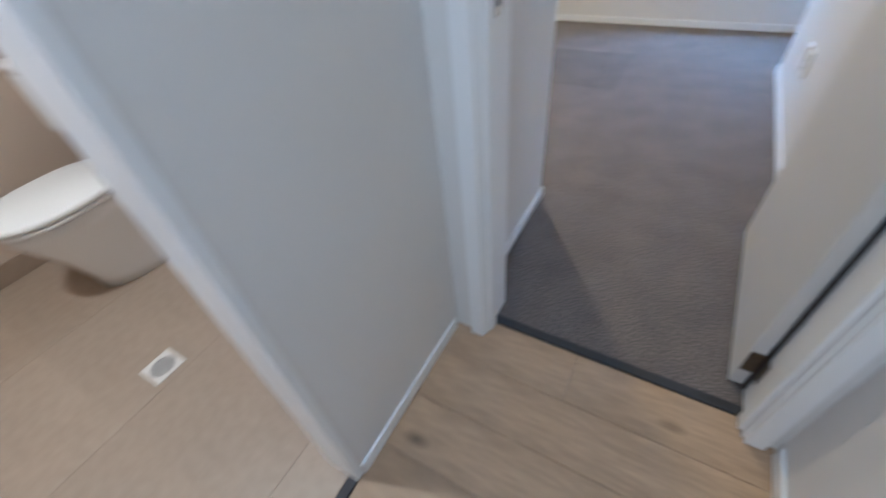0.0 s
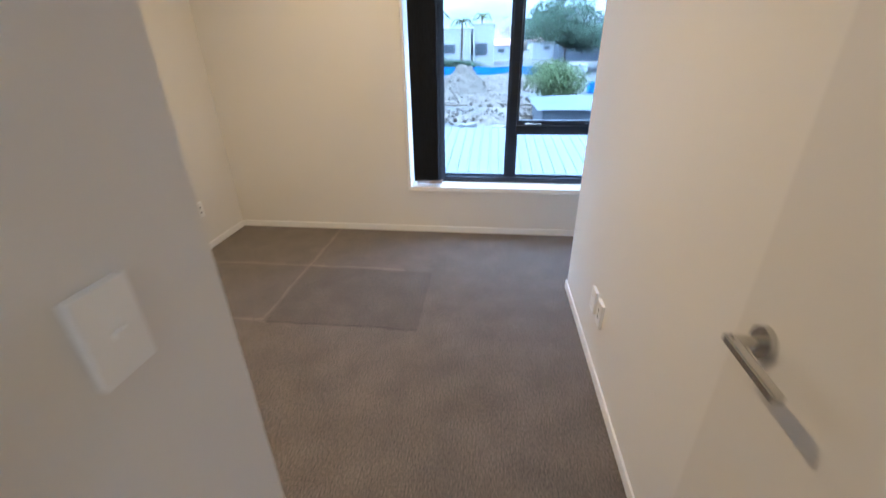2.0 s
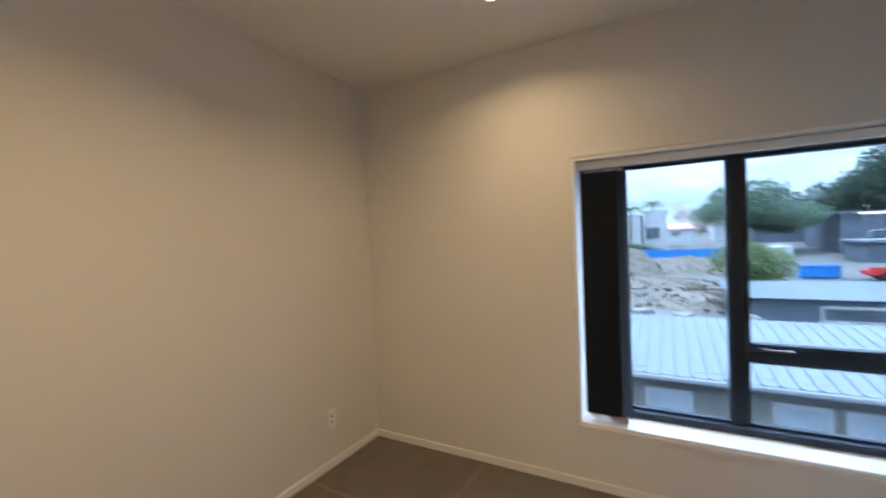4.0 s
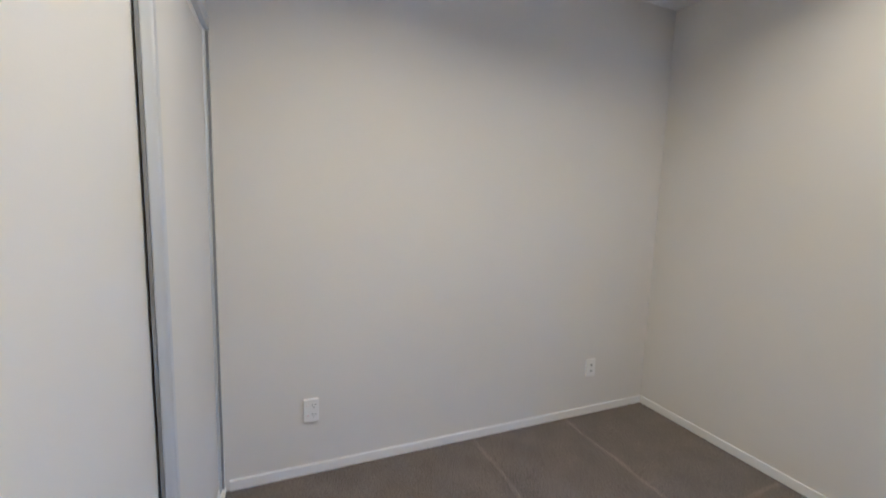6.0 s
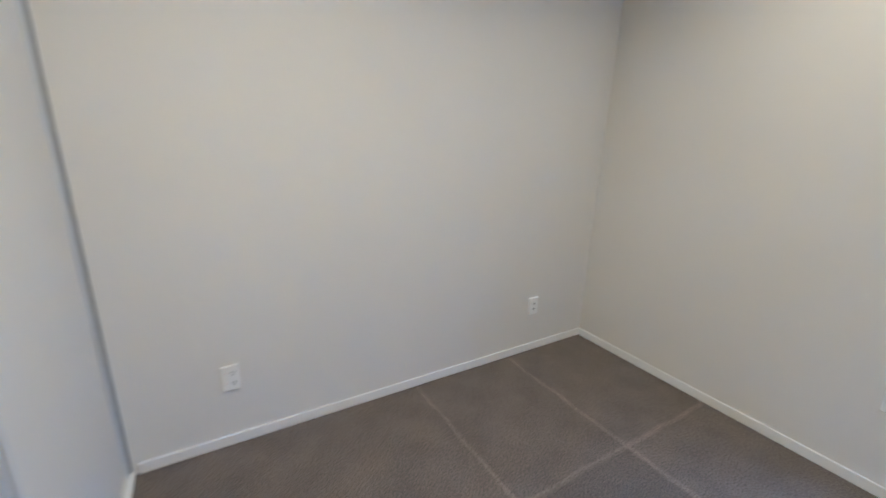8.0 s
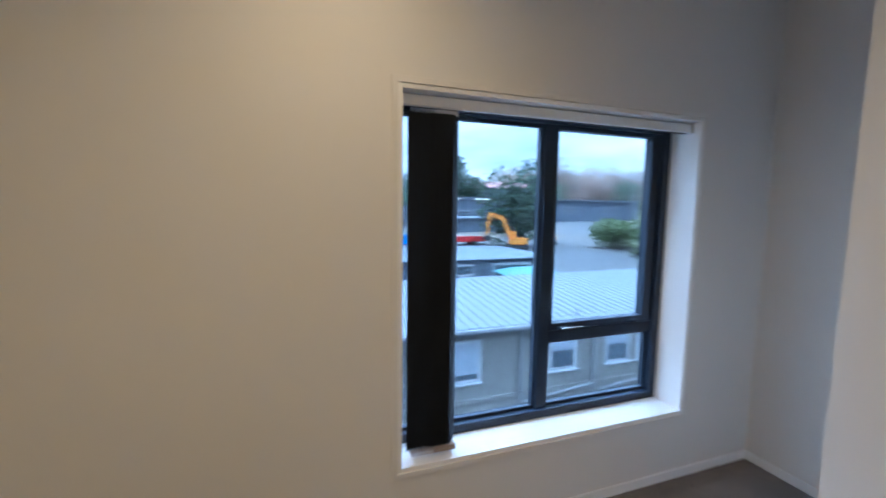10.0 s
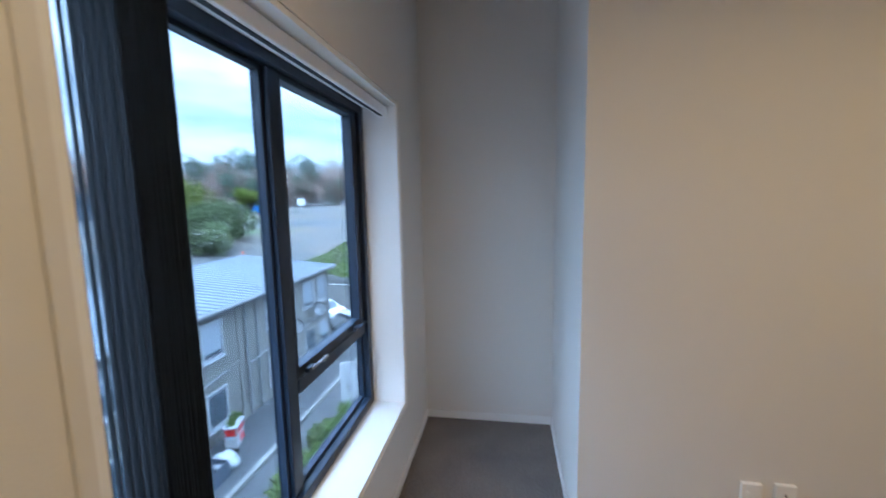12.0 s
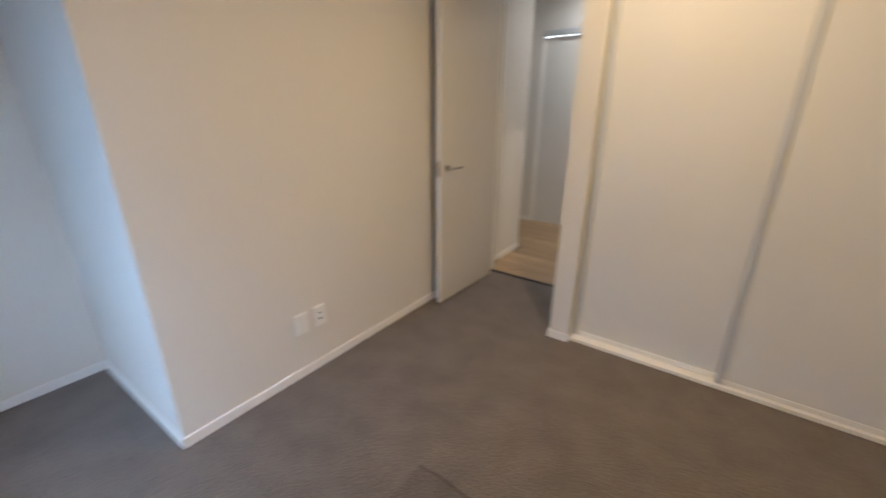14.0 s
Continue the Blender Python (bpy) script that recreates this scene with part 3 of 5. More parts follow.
# ---- wardrobe ----
def build_wardrobe():
    structure("wardrobe_track_head", box(0.001, 1.691, YW - 0.085, YW + 0.012, 2.142, 2.196, 0.003), "silver", "silver aluminium fascia track over the wardrobe doors", "door track")
    structure("wardrobe_track_floor", box(0.001, 1.691, YW - 0.085, YW + 0.014, 0.001, 0.026, 0.003), "trim", "white floor track under the wardrobe doors", "door track")
    jamb = structure("wardrobe_jamb", box(0.001, 0.020, YW - 0.085, YW + 0.010, 0.026, 2.142, 0.002), "trim", "white painted wardrobe jamb strip", "trim")
    # solid strip coloured as the shade in the gap beside the door
    part("shadow_gap", box(0.0203, 0.0212, YW - 0.03, YW + 0.0096, 0.03, 2.140), "gap_grey", jamb, "grey strip drawn as the dark gap beside the door")

    def sliding(x0, x1, y, label):
        d = empty("wardrobe_door", pose(x0, y, 0.03), label, "sliding door", "wardrobe doors")
        w, h = x1 - x0, 2.108
        part("panel", box(0.030, w - 0.030, -0.006, 0.008, 0.028, h - 0.028), "sliding", d)
        for a, b in ((0, 0.034), (w - 0.034, w)):
            st = part("stile", box(a, b, -0.012, 0.018, 0, h, 0.006, 3), "silver", d, "silver aluminium stile")
            part("groove", box(a + 0.002, b - 0.002, -0.0146, -0.0121, 0.005, h - 0.005), "gap_grey", st)
        # added strip; its grey keeps the gap between the doors from going black
        part("brush_seal", box(w - 0.012, w - 0.003, -0.020, -0.0147, 0.01, h - 0.01), "gap_grey", d, "grey strip added in the gap behind the stile")
        for a, b in ((0, 0.03), (h - 0.03, h)):
            part("rail", box(0.034, w - 0.034, -0.012, 0.012, a, b, 0.003), "trim", d)
        return d

    sliding(0.772, 1.688, YW - 0.054, "white sliding wardrobe door with silver edges, closed")
    sliding(0.024, 0.880, YW - 0.018, "white sliding wardrobe door, silver edges, closed over its neighbour")


build_wardrobe()


# ---- bedroom door and frame ----
def build_door():
    fr = empty("door_frame_1", pose(0, 0, 0), "white painted timber door frame of the bedroom", "door frame", "", "structure")
    for b in ((DX0 - 0.02, DX0, DY0 - 0.004, DY1 + 0.004, 0, DH + 0.02), (DX1, DX1 + 0.02, DY0 - 0.004, DY1 + 0.004, 0, DH + 0.02)):
        part("jamb", box(*b, 0.002), "trim", fr)
    part("head_jamb", box(DX0, DX1, DY0 - 0.004, DY1 + 0.004, DH, DH + 0.02, 0.002), "trim", fr)
    for b in ((DX0, DX0 + 0.012, -3.546, -3.505, 0.006, DH), (DX1 - 0.012, DX1, -3.546, -3.505, 0.006, DH), (DX0 + 0.012, DX1 - 0.012, -3.546, -3.505, DH - 0.012, DH)):
        part("door_stop", box(*b, 0.002), "trim", fr)
    for y0, y1 in ((DY0 - 0.020, DY0 - 0.0005), (DY1 + 0.0005, DY1 + 0.014)):
        for b in ((DX0 - 0.054, DX0 - 0.006, y0, y1, 0, DH + 0.054), (DX1 + 0.006, DX1 + 0.054, y0, y1, 0, DH + 0.054), (DX0 - 0.006, DX1 + 0.006, y0, y1, DH + 0.006, DH + 0.054)):
            part("architrave", box(*b, 0.004), "trim", fr)
    # near-black strip drawn in the hinge gap as its dark line
    part("edge_seal", box(DX1 - 0.007, DX1 - 0.0003, -3.413, -3.3985, 0.012, DH - 0.001), "rubber", fr, "dark strip in the hinge gap")
    sp = part("strike_plate", box(DX0, DX0 + 0.0025, -3.494, -3.454, 1.002, 1.074, 0.001), "chrome", fr, "nickel strike plate")
    part("strike_hole", box(DX0 + 0.0022, DX0 + 0.0032, -3.482, -3.466, 1.022, 1.052), "dark", sp)
    structure("threshold_strip", box(DX0, DX1, -3.502, -3.469, -0.012, 0.006, 0.002), "rubber", "black rubber strip between carpet and timber floor", "threshold")

    d = empty("door_1", pose(2.694, -3.400, 0.012, 0, 0, -1.3), "white flush bedroom door, standing open against the wall", "door")
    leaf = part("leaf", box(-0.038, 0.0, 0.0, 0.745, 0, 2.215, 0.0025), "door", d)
    part("edge_strip", box(-0.034, -0.004, 0.7445, 0.7475, 0.0, 2.215), "trim", d)
    lz, ly = 1.028, 0.672
    lp = part("latch_plate", box(-0.030, -0.008, 0.7470, 0.7495, lz - 0.055, lz + 0.055, 0.0008), "chrome", d)
    part("latch_bolt", box(-0.025, -0.013, 0.7490, 0.757, lz - 0.010, lz + 0.010, 0.002), "chrome", lp)
    for side, x in ((-1, -0.038), (1, 0.0)):
        rose = part("handle_rose", tube(0.0265, 0.0255, (x, ly, lz), (x + side * 0.009, ly, lz), 36), "chrome", d, "round brushed nickel rose", False)
        part("lever_neck", tube(0.0095, 0.0095, (x + side * 0.008, ly, lz), (x + side * 0.048, ly, lz), 20), "chrome", rose)
        part("lever", box(x + side * 0.040, x + side * 0.056, ly - 0.118, ly + 0.010, lz - 0.007, lz + 0.007, 0.0025), "chrome", rose, "straight square lever")
    for hz in (0.118, 0.785, 2.02):
        hg = part("hinge", tube(0.0065, 0.0065, (0.005, -0.003, hz - 0.045), (0.005, -0.003, hz + 0.045), 12), "steel", d, "steel butt hinge")
        part("hinge_leaf", box(-0.034, 0.004, -0.0022, 0.0004, hz - 0.045, hz + 0.045, 0.0005), "steel", hg)
        part("hinge_leaf", box(0.0058, 0.0086, -0.040, -0.004, hz - 0.045, hz + 0.045, 0.0005), "steel", hg)


build_door()


# ---- outlets and switch ----
def outlet(name, m, label, kind):
    """A wall plate in its own x-z plane, facing its own -y."""
    m = m @ pose(0, -0.006, 0)
    o = empty(name, m, label, "power outlet" if name == "power_outlet" else name.replace("_", " "), "wall plates")
    w, h = 0.037, 0.060
    part("plate", box(-w, w, -0.009, 0, -h, h, 0.002), "plastic", o)
    part("mounting_block", box(-w + 0.001, w - 0.001, -0.001, 0.0058, -h + 0.001, h - 0.001), "plastic", o)
    def slots(cx, cz):
        for sx, rot in ((-0.007, 28), (0.007, -28)):
            bm = box(-0.0015, 0.0015, -0.0095, -0.0088, -0.0042, 0.0042)
            bmesh.ops.transform(bm, matrix=pose(cx + sx, 0, cz + 0.004, 0, rot, 0), verts=bm.verts[:])
            part("socket_slot", bm, "slot", o)
        part("socket_slot", box(cx - 0.0015, cx + 0.0015, -0.0095, -0.0088, cz - 0.013, cz - 0.005), "slot", o)
    def rocker(cx, cz, hh=0.009):
        r = part("rocker", box(cx - 0.0055, cx + 0.0055, -0.0118, -0.0085, cz - hh, cz + hh, 0.0015), "plastic", o)
        part("rocker_mark", box(cx - 0.002, cx + 0.002, -0.0122, -0.0117, cz + hh * 0.35, cz + hh * 0.6), "red", r)
    if kind == "double":
        for cz in (0.026, -0.026):
            slots(0.012, cz)
            rocker(-0.018, cz)
    elif kind == "single":
        slots(0.0, -0.018)
        rocker(0.0, 0.030)
    elif kind == "aerial":
        for cz in (0.02, -0.02):
            part("jack", tube(0.0065, 0.006, (0, -0.008, cz), (0, -0.014, cz), 16), "pipe", o)
    elif kind == "data":
        for cz, r in ((0.018, 0.0045), (-0.016, 0.0065)):
            part("data_port", box(-r, r, -0.0096, -0.0085, cz - r, cz + r), "slot", o)
    elif kind == "caps":
        for cz in (0.022, -0.030):
            part("fixing_cap", tube(0.006, 0.005, (-0.012, -0.0085, cz), (-0.012, -0.0115, cz), 14), "plastic", o)
    elif kind == "switch":
        part("dolly_surround", box(-0.011, 0.011, -0.0095, -0.0085, -0.0085, 0.0085, 0.0004), "trim", o)
        part("dolly", box(-0.0085, 0.0085, -0.0165, -0.0092, -0.0050, 0.0030, 0.0016), "plastic", o, "small white toggle")
    return o


outlet("power_outlet", pose(0.0, -2.35, 0.358, 0, 0, 90), "white vertical double power outlet low on the wall", "double")
outlet("aerial_socket", pose(0.0, -0.510, 0.340, 0, 0, 90), "white aerial socket plate low on the wall", "aerial")
outlet("blank_plate", pose(XE, -1.512, 0.330, 0, 0, -90), "white blank plate with two fixing caps beside a data plate", "caps")
outlet("data_socket", pose(XE, -1.632, 0.333, 0, 0, -90), "white data plate with two small dark ports", "data")
outlet("light_switch", pose(XP, -2.922, 1.148, 0, 0, 90), "white single light switch in the passage", "switch")


# ---- downlights ----
def downlight(x, y, label):
    d = empty("downlight", pose(x, y, CEIL), label, "downlight", "ceiling downlights")
    bm = bmesh.new()
    ring = []
    for r, z in ((0.034, -0.002), (0.037, -0.006), (0.046, -0.005), (0.048, 0.0)):
        ring.append([bm.verts.new((r * math.cos(a * math.tau / 40), r * math.sin(a * math.tau / 40), z)) for a in range(40)])
    for i in range(3):
        for a in range(40):
            bm.faces.new((ring[i][a], ring[i][(a + 1) % 40], ring[i + 1][(a + 1) % 40], ring[i + 1][a]))
    part("trim_ring", bm, "plastic", d, "white round trim", True)
    part("lens", tube(0.035, 0.035, (0, 0, -0.003), (0, 0, -0.0005), 32), "lens", d, "glowing frosted lens")


# the hall fitting is added too, to go with its unseen lamp
for room, lx, ly, watts, tint in LAMPS:
    downlight(lx, ly, "recessed white round LED downlight, lit, in the ceiling of the " + room)


# ---- hall ----
HX0, HX1, HY1 = 1.80, 2.785, -5.25
structure("wall_hall_west", boxes([(HX0 - 0.1, HX0, -4.14, DY0, -0.12, CEIL), (HX0 - 0.1, HX0, -6.2, -4.96, -0.12, CEIL), (HX0 - 0.1, HX0, -4.96, -4.14, 2.06, CEIL)]), "wall",
          "off-white painted hall wall with the bathroom doorway", "wall")
structure("wall_hall_east", box(HX1, HX1 + 0.1, -4.22, DY0, -0.12, CEIL), "wall", "off-white painted short hall wall", "wall")
structure("wall_hall_return", box(HX1 + 0.1, 4.5, -4.22, -4.12, -0.12, CEIL), "wall", "off-white painted wall round the hall corner", "wall")
structure("wall_hall_end", box(4.4, 4.5, -6.2, -4.22, -0.12, CEIL), "wall", "off-white painted wall at the end of the hall", "wall")
structure("wall_hall_south", boxes([(HX0, 2.15, HY1 - 0.1, HY1, -0.12, CEIL), (3.12, 4.4, HY1 - 0.1, HY1, -0.12, CEIL), (2.15, 3.12, HY1 - 0.1, HY1, 2.24, CEIL)]), "wall",
          "off-white painted hall wall around a cupboard", "wall")
structure("wall_cupboard_back", box(2.0, 3.3, HY1 - 0.72, HY1 - 0.62, -0.12, CEIL), "wall", "plain wall closing the hall cupboard", "wall")
structure("cupboard_track", box(2.15, 3.12, HY1 - 0.07, HY1 + 0.012, 2.175, 2.238, 0.003), "silver", "silver fascia track over the hall cupboard door", "door track")
hd = empty("cupboard_door", pose(2.15, HY1 - 0.03, 0.002), "white sliding hall cupboard door, closed", "sliding door")
part("panel", box(0.03, 0.94, -0.006, 0.006, 0.0, 2.16), "sliding", hd)
for a in (0.0, 0.936):
    part("stile", box(a, a + 0.034, -0.014, 0.016, 0, 2.16, 0.004), "trim", hd)
structure("subfloor_hall", prism([(HX0, DY1), (HX0, -6.1), (4.4, -6.1), (4.4, -4.22), (HX1, -4.22), (HX1, DY1)], -0.12, -0.0135), "joint", "dark bed under the oak floor", "floor")
baseboard([(HX0 + 0.001, HX0 + BT, -4.138, DY0 - 0.021), (HX1 - BT, HX1 - 0.001, -4.219, DY0 - 0.021), (3.13, 4.39, HY1 + 0.001, HY1 + BT), (HX1 + 0.10, 4.39, -4.231, -4.2205)])
bf = empty("door_frame_2", pose(0, 0, 0), "white painted timber frame of the bathroom doorway", "door frame", "", "structure")
for y0, y1 in ((-4.165, -4.1405), (-4.9595, -4.935)):
    part("jamb", box(HX0 - 0.106, HX0 + 0.002, y0, y1, 0, 2.06, 0.002), "trim", bf)
part("head_jamb", box(HX0 - 0.106, HX0 + 0.006, -4.935, -4.165, 2.04, 2.06, 0.002), "trim", bf)
for y0, y1 in ((-4.150, -4.088), (-5.01, -4.95)):
    for x0, x1 in ((HX0 - 0.120, HX0 - 0.1065),):
        part("architrave", box(x0, x1, y0, y1, 0, 2.11, 0.003), "trim", bf)

# ---- bathroom ----
BX0, BY0, BY1 = -0.20, -5.6, DY0
structure("wall_bath_west", box(BX0 - 0.1, BX0, BY0, BY1, -0.12, CEIL), "bathwall", "beige tiled bathroom wall", "wall")
structure("wall_bath_north", box(BX0 - 0.1, HX0 - 0.1, DY0 - 0.012, DY0 - 0.0005, -0.02, CEIL), "bathwall", "beige bathroom wall lining", "wall")
structure("wall_bath_south", box(BX0 - 0.1, HX0 - 0.1, BY0 - 0.1, BY0, -0.12, CEIL), "bathwall", "beige bathroom wall", "wall")
structure("subfloor_bath", box(BX0, HX0 - 0.0005, BY0, DY0 - 0.012, -0.12, -0.0016), "grout", "brown grout bed of the bathroom floor", "floor")
structure("bath_skirting", box(BX0 + 0.0005, BX0 + 0.012, BY0, DY0 - 0.013, 0.001, 0.10, 0.002), "tile", "brown tile skirting along the bathroom wall", "skirting tile")
structure("bath_threshold", box(HX0 - 0.030, HX0 - 0.0005, -4.934, -4.166, -0.011, 0.004, 0.002), "rubber", "dark threshold strip of the bathroom", "threshold")


def loft(rings, cap=True):
    """Skin through closed rings of equal length."""
    bm = bmesh.new()
    vs = [[bm.verts.new(p) for p in r] for r in rings]
    k = len(rings[0])
    for a, b in zip(vs, vs[1:]):
        for i in range(k):
            bm.faces.new((a[i], a[(i + 1) % k], b[(i + 1) % k], b[i]))
    if cap:
        bm.faces.new(vs[0][::-1]), bm.faces.new(vs[-1])
    bmesh.ops.recalc_face_normals(bm, faces=bm.faces[:])
    return bm


def build_toilet():
    t = empty("toilet", pose(0.245, DY0 - 0.013, 0, 0, 0, -90), "white ceramic toilet with a closed lid against the bathroom wall", "toilet")

    def oval(z, x0, x1, w, k=40):
        pts = []
        for i in range(k):
            a = i * math.tau / k
            c, s = math.cos(a), math.sin(a)
            e = 0.62 if c < 0 else 0.92
            px = (x0 + x1) / 2 + (x1 - x0) / 2 * math.copysign(abs(c) ** e, c)
            pts.append((px, w * math.copysign(abs(s) ** 0.85, s), z))
        return pts
    part("pan", loft([oval(0.001, 0.03, 0.50, 0.150), oval(0.06, 0.03, 0.505, 0.152), oval(0.20, 0.03, 0.55, 0.165), oval(0.33, 0.03, 0.62, 0.182), oval(0.395, 0.03, 0.645, 0.188)]), "ceramic", t, "", True)
    part("seat", loft([oval(0.398, 0.16, 0.645, 0.192), oval(0.402, 0.155, 0.65, 0.197), oval(0.412, 0.155, 0.65, 0.197), oval(0.415, 0.16, 0.645, 0.194)]), "plastic", t, "", True)
    part("lid", loft([oval(0.4195, 0.15, 0.65, 0.195), oval(0.424, 0.145, 0.655, 0.199), oval(0.437, 0.145, 0.655, 0.199), oval(0.444, 0.16, 0.64, 0.187)]), "plastic", t, "", True)
    part("cistern", box(0.0, 0.21, -0.23, 0.23, 0.57, 0.82, 0.022, 3), "ceramic", t)
    part("cistern_lid", box(0.0, 0.218, -0.237, 0.237, 0.821, 0.850, 0.010, 3), "ceramic", t)
    part("flush_button", tube(0.022, 0.021, (0.09, 0, 0.849), (0.09, 0, 0.856), 20), "chrome", t)
    part("pan_neck", box(0.0, 0.09, -0.045, 0.045, 0.30, 0.58, 0.02), "ceramic", t)


build_toilet()
dr = empty("floor_waste", pose(0.915, -4.203, 0.0), "square steel floor drain with a round slatted grate", "floor drain")
DRAIN_R = 0.043
bm = bmesh.new()
ring = [bm.verts.new((DRAIN_R * math.cos(k * math.tau / 48), DRAIN_R * math.sin(k * math.tau / 48), 0.003)) for k in range(48)]
edge = []
for k in range(48):
    c, q = math.cos(k * math.tau / 48), math.sin(k * math.tau / 48)
    u = 0.056 / max(abs(c), abs(q))
    edge.append(bm.verts.new((c * u, q * u, 0.003)))
foot = [bm.verts.new((v.co.x, v.co.y, 0.0)) for v in edge]
well = [bm.verts.new((v.co.x, v.co.y, 0.0005)) for v in ring]
for k in range(48):
    n1 = (k + 1) % 48
    bm.faces.new((ring[k], edge[k], edge[n1], ring[n1]))
    bm.faces.new((edge[k], foot[k], foot[n1], edge[n1]))
    bm.faces.new((well[k], ring[k], ring[n1], well[n1]))
bmesh.ops.recalc_face_normals(bm, faces=bm.faces[:])
part("rim", bm, "drain", dr, "square steel rim")
part("sump", tube(DRAIN_R, DRAIN_R, (0, 0, -0.0002), (0, 0, 0.0006), 40), "dark", dr)
for i in range(9):
    sy = -0.0352 + i * 0.0088
    half = math.sqrt(DRAIN_R ** 2 - sy ** 2) - 0.0006
    part("slat", box(-half, half, sy - 0.0021, sy + 0.0021, 0.0008, 0.0028), "drain", dr)


# ---- outside: ground ----
GZ = -7.3   # the lane between the houses


def height(x, y):
    """The lie of the land: a low lane and car court, a bank, then the raised ground beyond."""
    d = math.hypot(x, y)
    up = -2.7 + 1.5 * min(max((d - 24) / 60, 0), 1) + 1.2 * min(max((d - 70) / 90, 0), 1)
    dip = math.exp(-(((x - 34) / 13) ** 2 + ((y - 10) / 9) ** 2))
    up -= 2.6 * dip
    def step(v, a, b):
        s = min(max((v - a) / (b - a), 0), 1)
        return s * s * (3 - 2 * s)
    k = max(step(y, 15.6, 16.4), step(x, 31.3, 31.9))
    return GZ * (1 - k) + up * k + (0.10 * noise.noise((x * 0.25, y * 0.25, 0)) if k > 0 else 0)


def build_ground():
    xs = sorted({-400, -200, -120, -80, -60} | {x for x in range(-50, 34, 2)} | {31.1, 31.3, 31.45, 31.6, 31.75, 31.9, 33, 34, 35, 36, 37} | {x for x in range(38, 110, 2)} | {120, 140, 170, 220, 320, 500, 900, 2000} | {-900, -2000})
    ys = sorted({-2000, -600, -150, -60, -30, -15, -8} | {y for y in range(-4, 15, 2)} | {15, 15.4, 15.6, 15.8, 16.0, 16.2, 16.4, 17} | {y for y in range(18, 90, 2)} | {95, 100, 110, 130, 160, 220, 320, 500, 900, 2000})
    bm = bmesh.new()
    grid = [[bm.verts.new((x, y, height(x, y))) for x in xs] for y in ys]
    for j in range(len(ys) - 1):
        for i in range(len(xs) - 1):
            bm.faces.new((grid[j][i], grid[j][i + 1], grid[j + 1][i + 1], grid[j + 1][i]))
    g = structure("ground", bm, "ground", "uneven gravel and asphalt ground with bare patches", "ground")
    for p in g.data.polygons:
        p.use_smooth = True


build_ground()
structure("own_building", prism([(-6, 0.24), (-6, -9), (8, -9), (8, 0.24)], GZ, -0.14), "concrete", "lower storeys of the apartment building", "building")
structure("pavement", box(-30, 30, 7.75, 9.98, GZ - 0.1, GZ + 0.06, 0.01), "asphalt", "dark worn footpath beside the flats", "pavement")
structure("lane", box(-30, 30, 0.3, 7.5, GZ - 0.1, GZ + 0.03), "asphalt", "grey asphalt lane below the window", "road")


# ---- outside: flats ----
def wall_window(parent, x, z, w, h, y, blind=0.0):
    """A white framed window on a wall that faces -y."""
    win = part("window", boxes([(x - w / 2, x + w / 2, y - 0.05, y + 0.02, z - h / 2, z - h / 2 + 0.10), (x - w / 2, x + w / 2, y - 0.05, y + 0.02, z + h / 2 - 0.10, z + h / 2),
                                (x - w / 2, x - w / 2 + 0.10, y - 0.05, y + 0.02, z - h / 2 + 0.10, z + h / 2 - 0.10), (x + w / 2 - 0.10, x + w / 2, y - 0.05, y + 0.02, z - h / 2 + 0.10, z + h / 2 - 0.10)]),
               "white", parent, "white framed window")
    part("pane", box(x - w / 2 + 0.10, x + w / 2 - 0.10, y - 0.022, y - 0.01, z - h / 2 + 0.10, z + h / 2 - 0.10), "pane", win)
    part("window_sill", box(x - w / 2 - 0.06, x + w / 2 + 0.06, y - 0.10, y, z - h / 2 - 0.06, z - h / 2 - 0.001, 0.01), "white", win)
    if blind:
        part("net_curtain", box(x - w / 2 + 0.11, x + w / 2 - 0.11, y - 0.03, y - 0.024, z + h / 2 - 0.10 - blind * (h - 0.2), z + h / 2 - 0.11), "net", win)


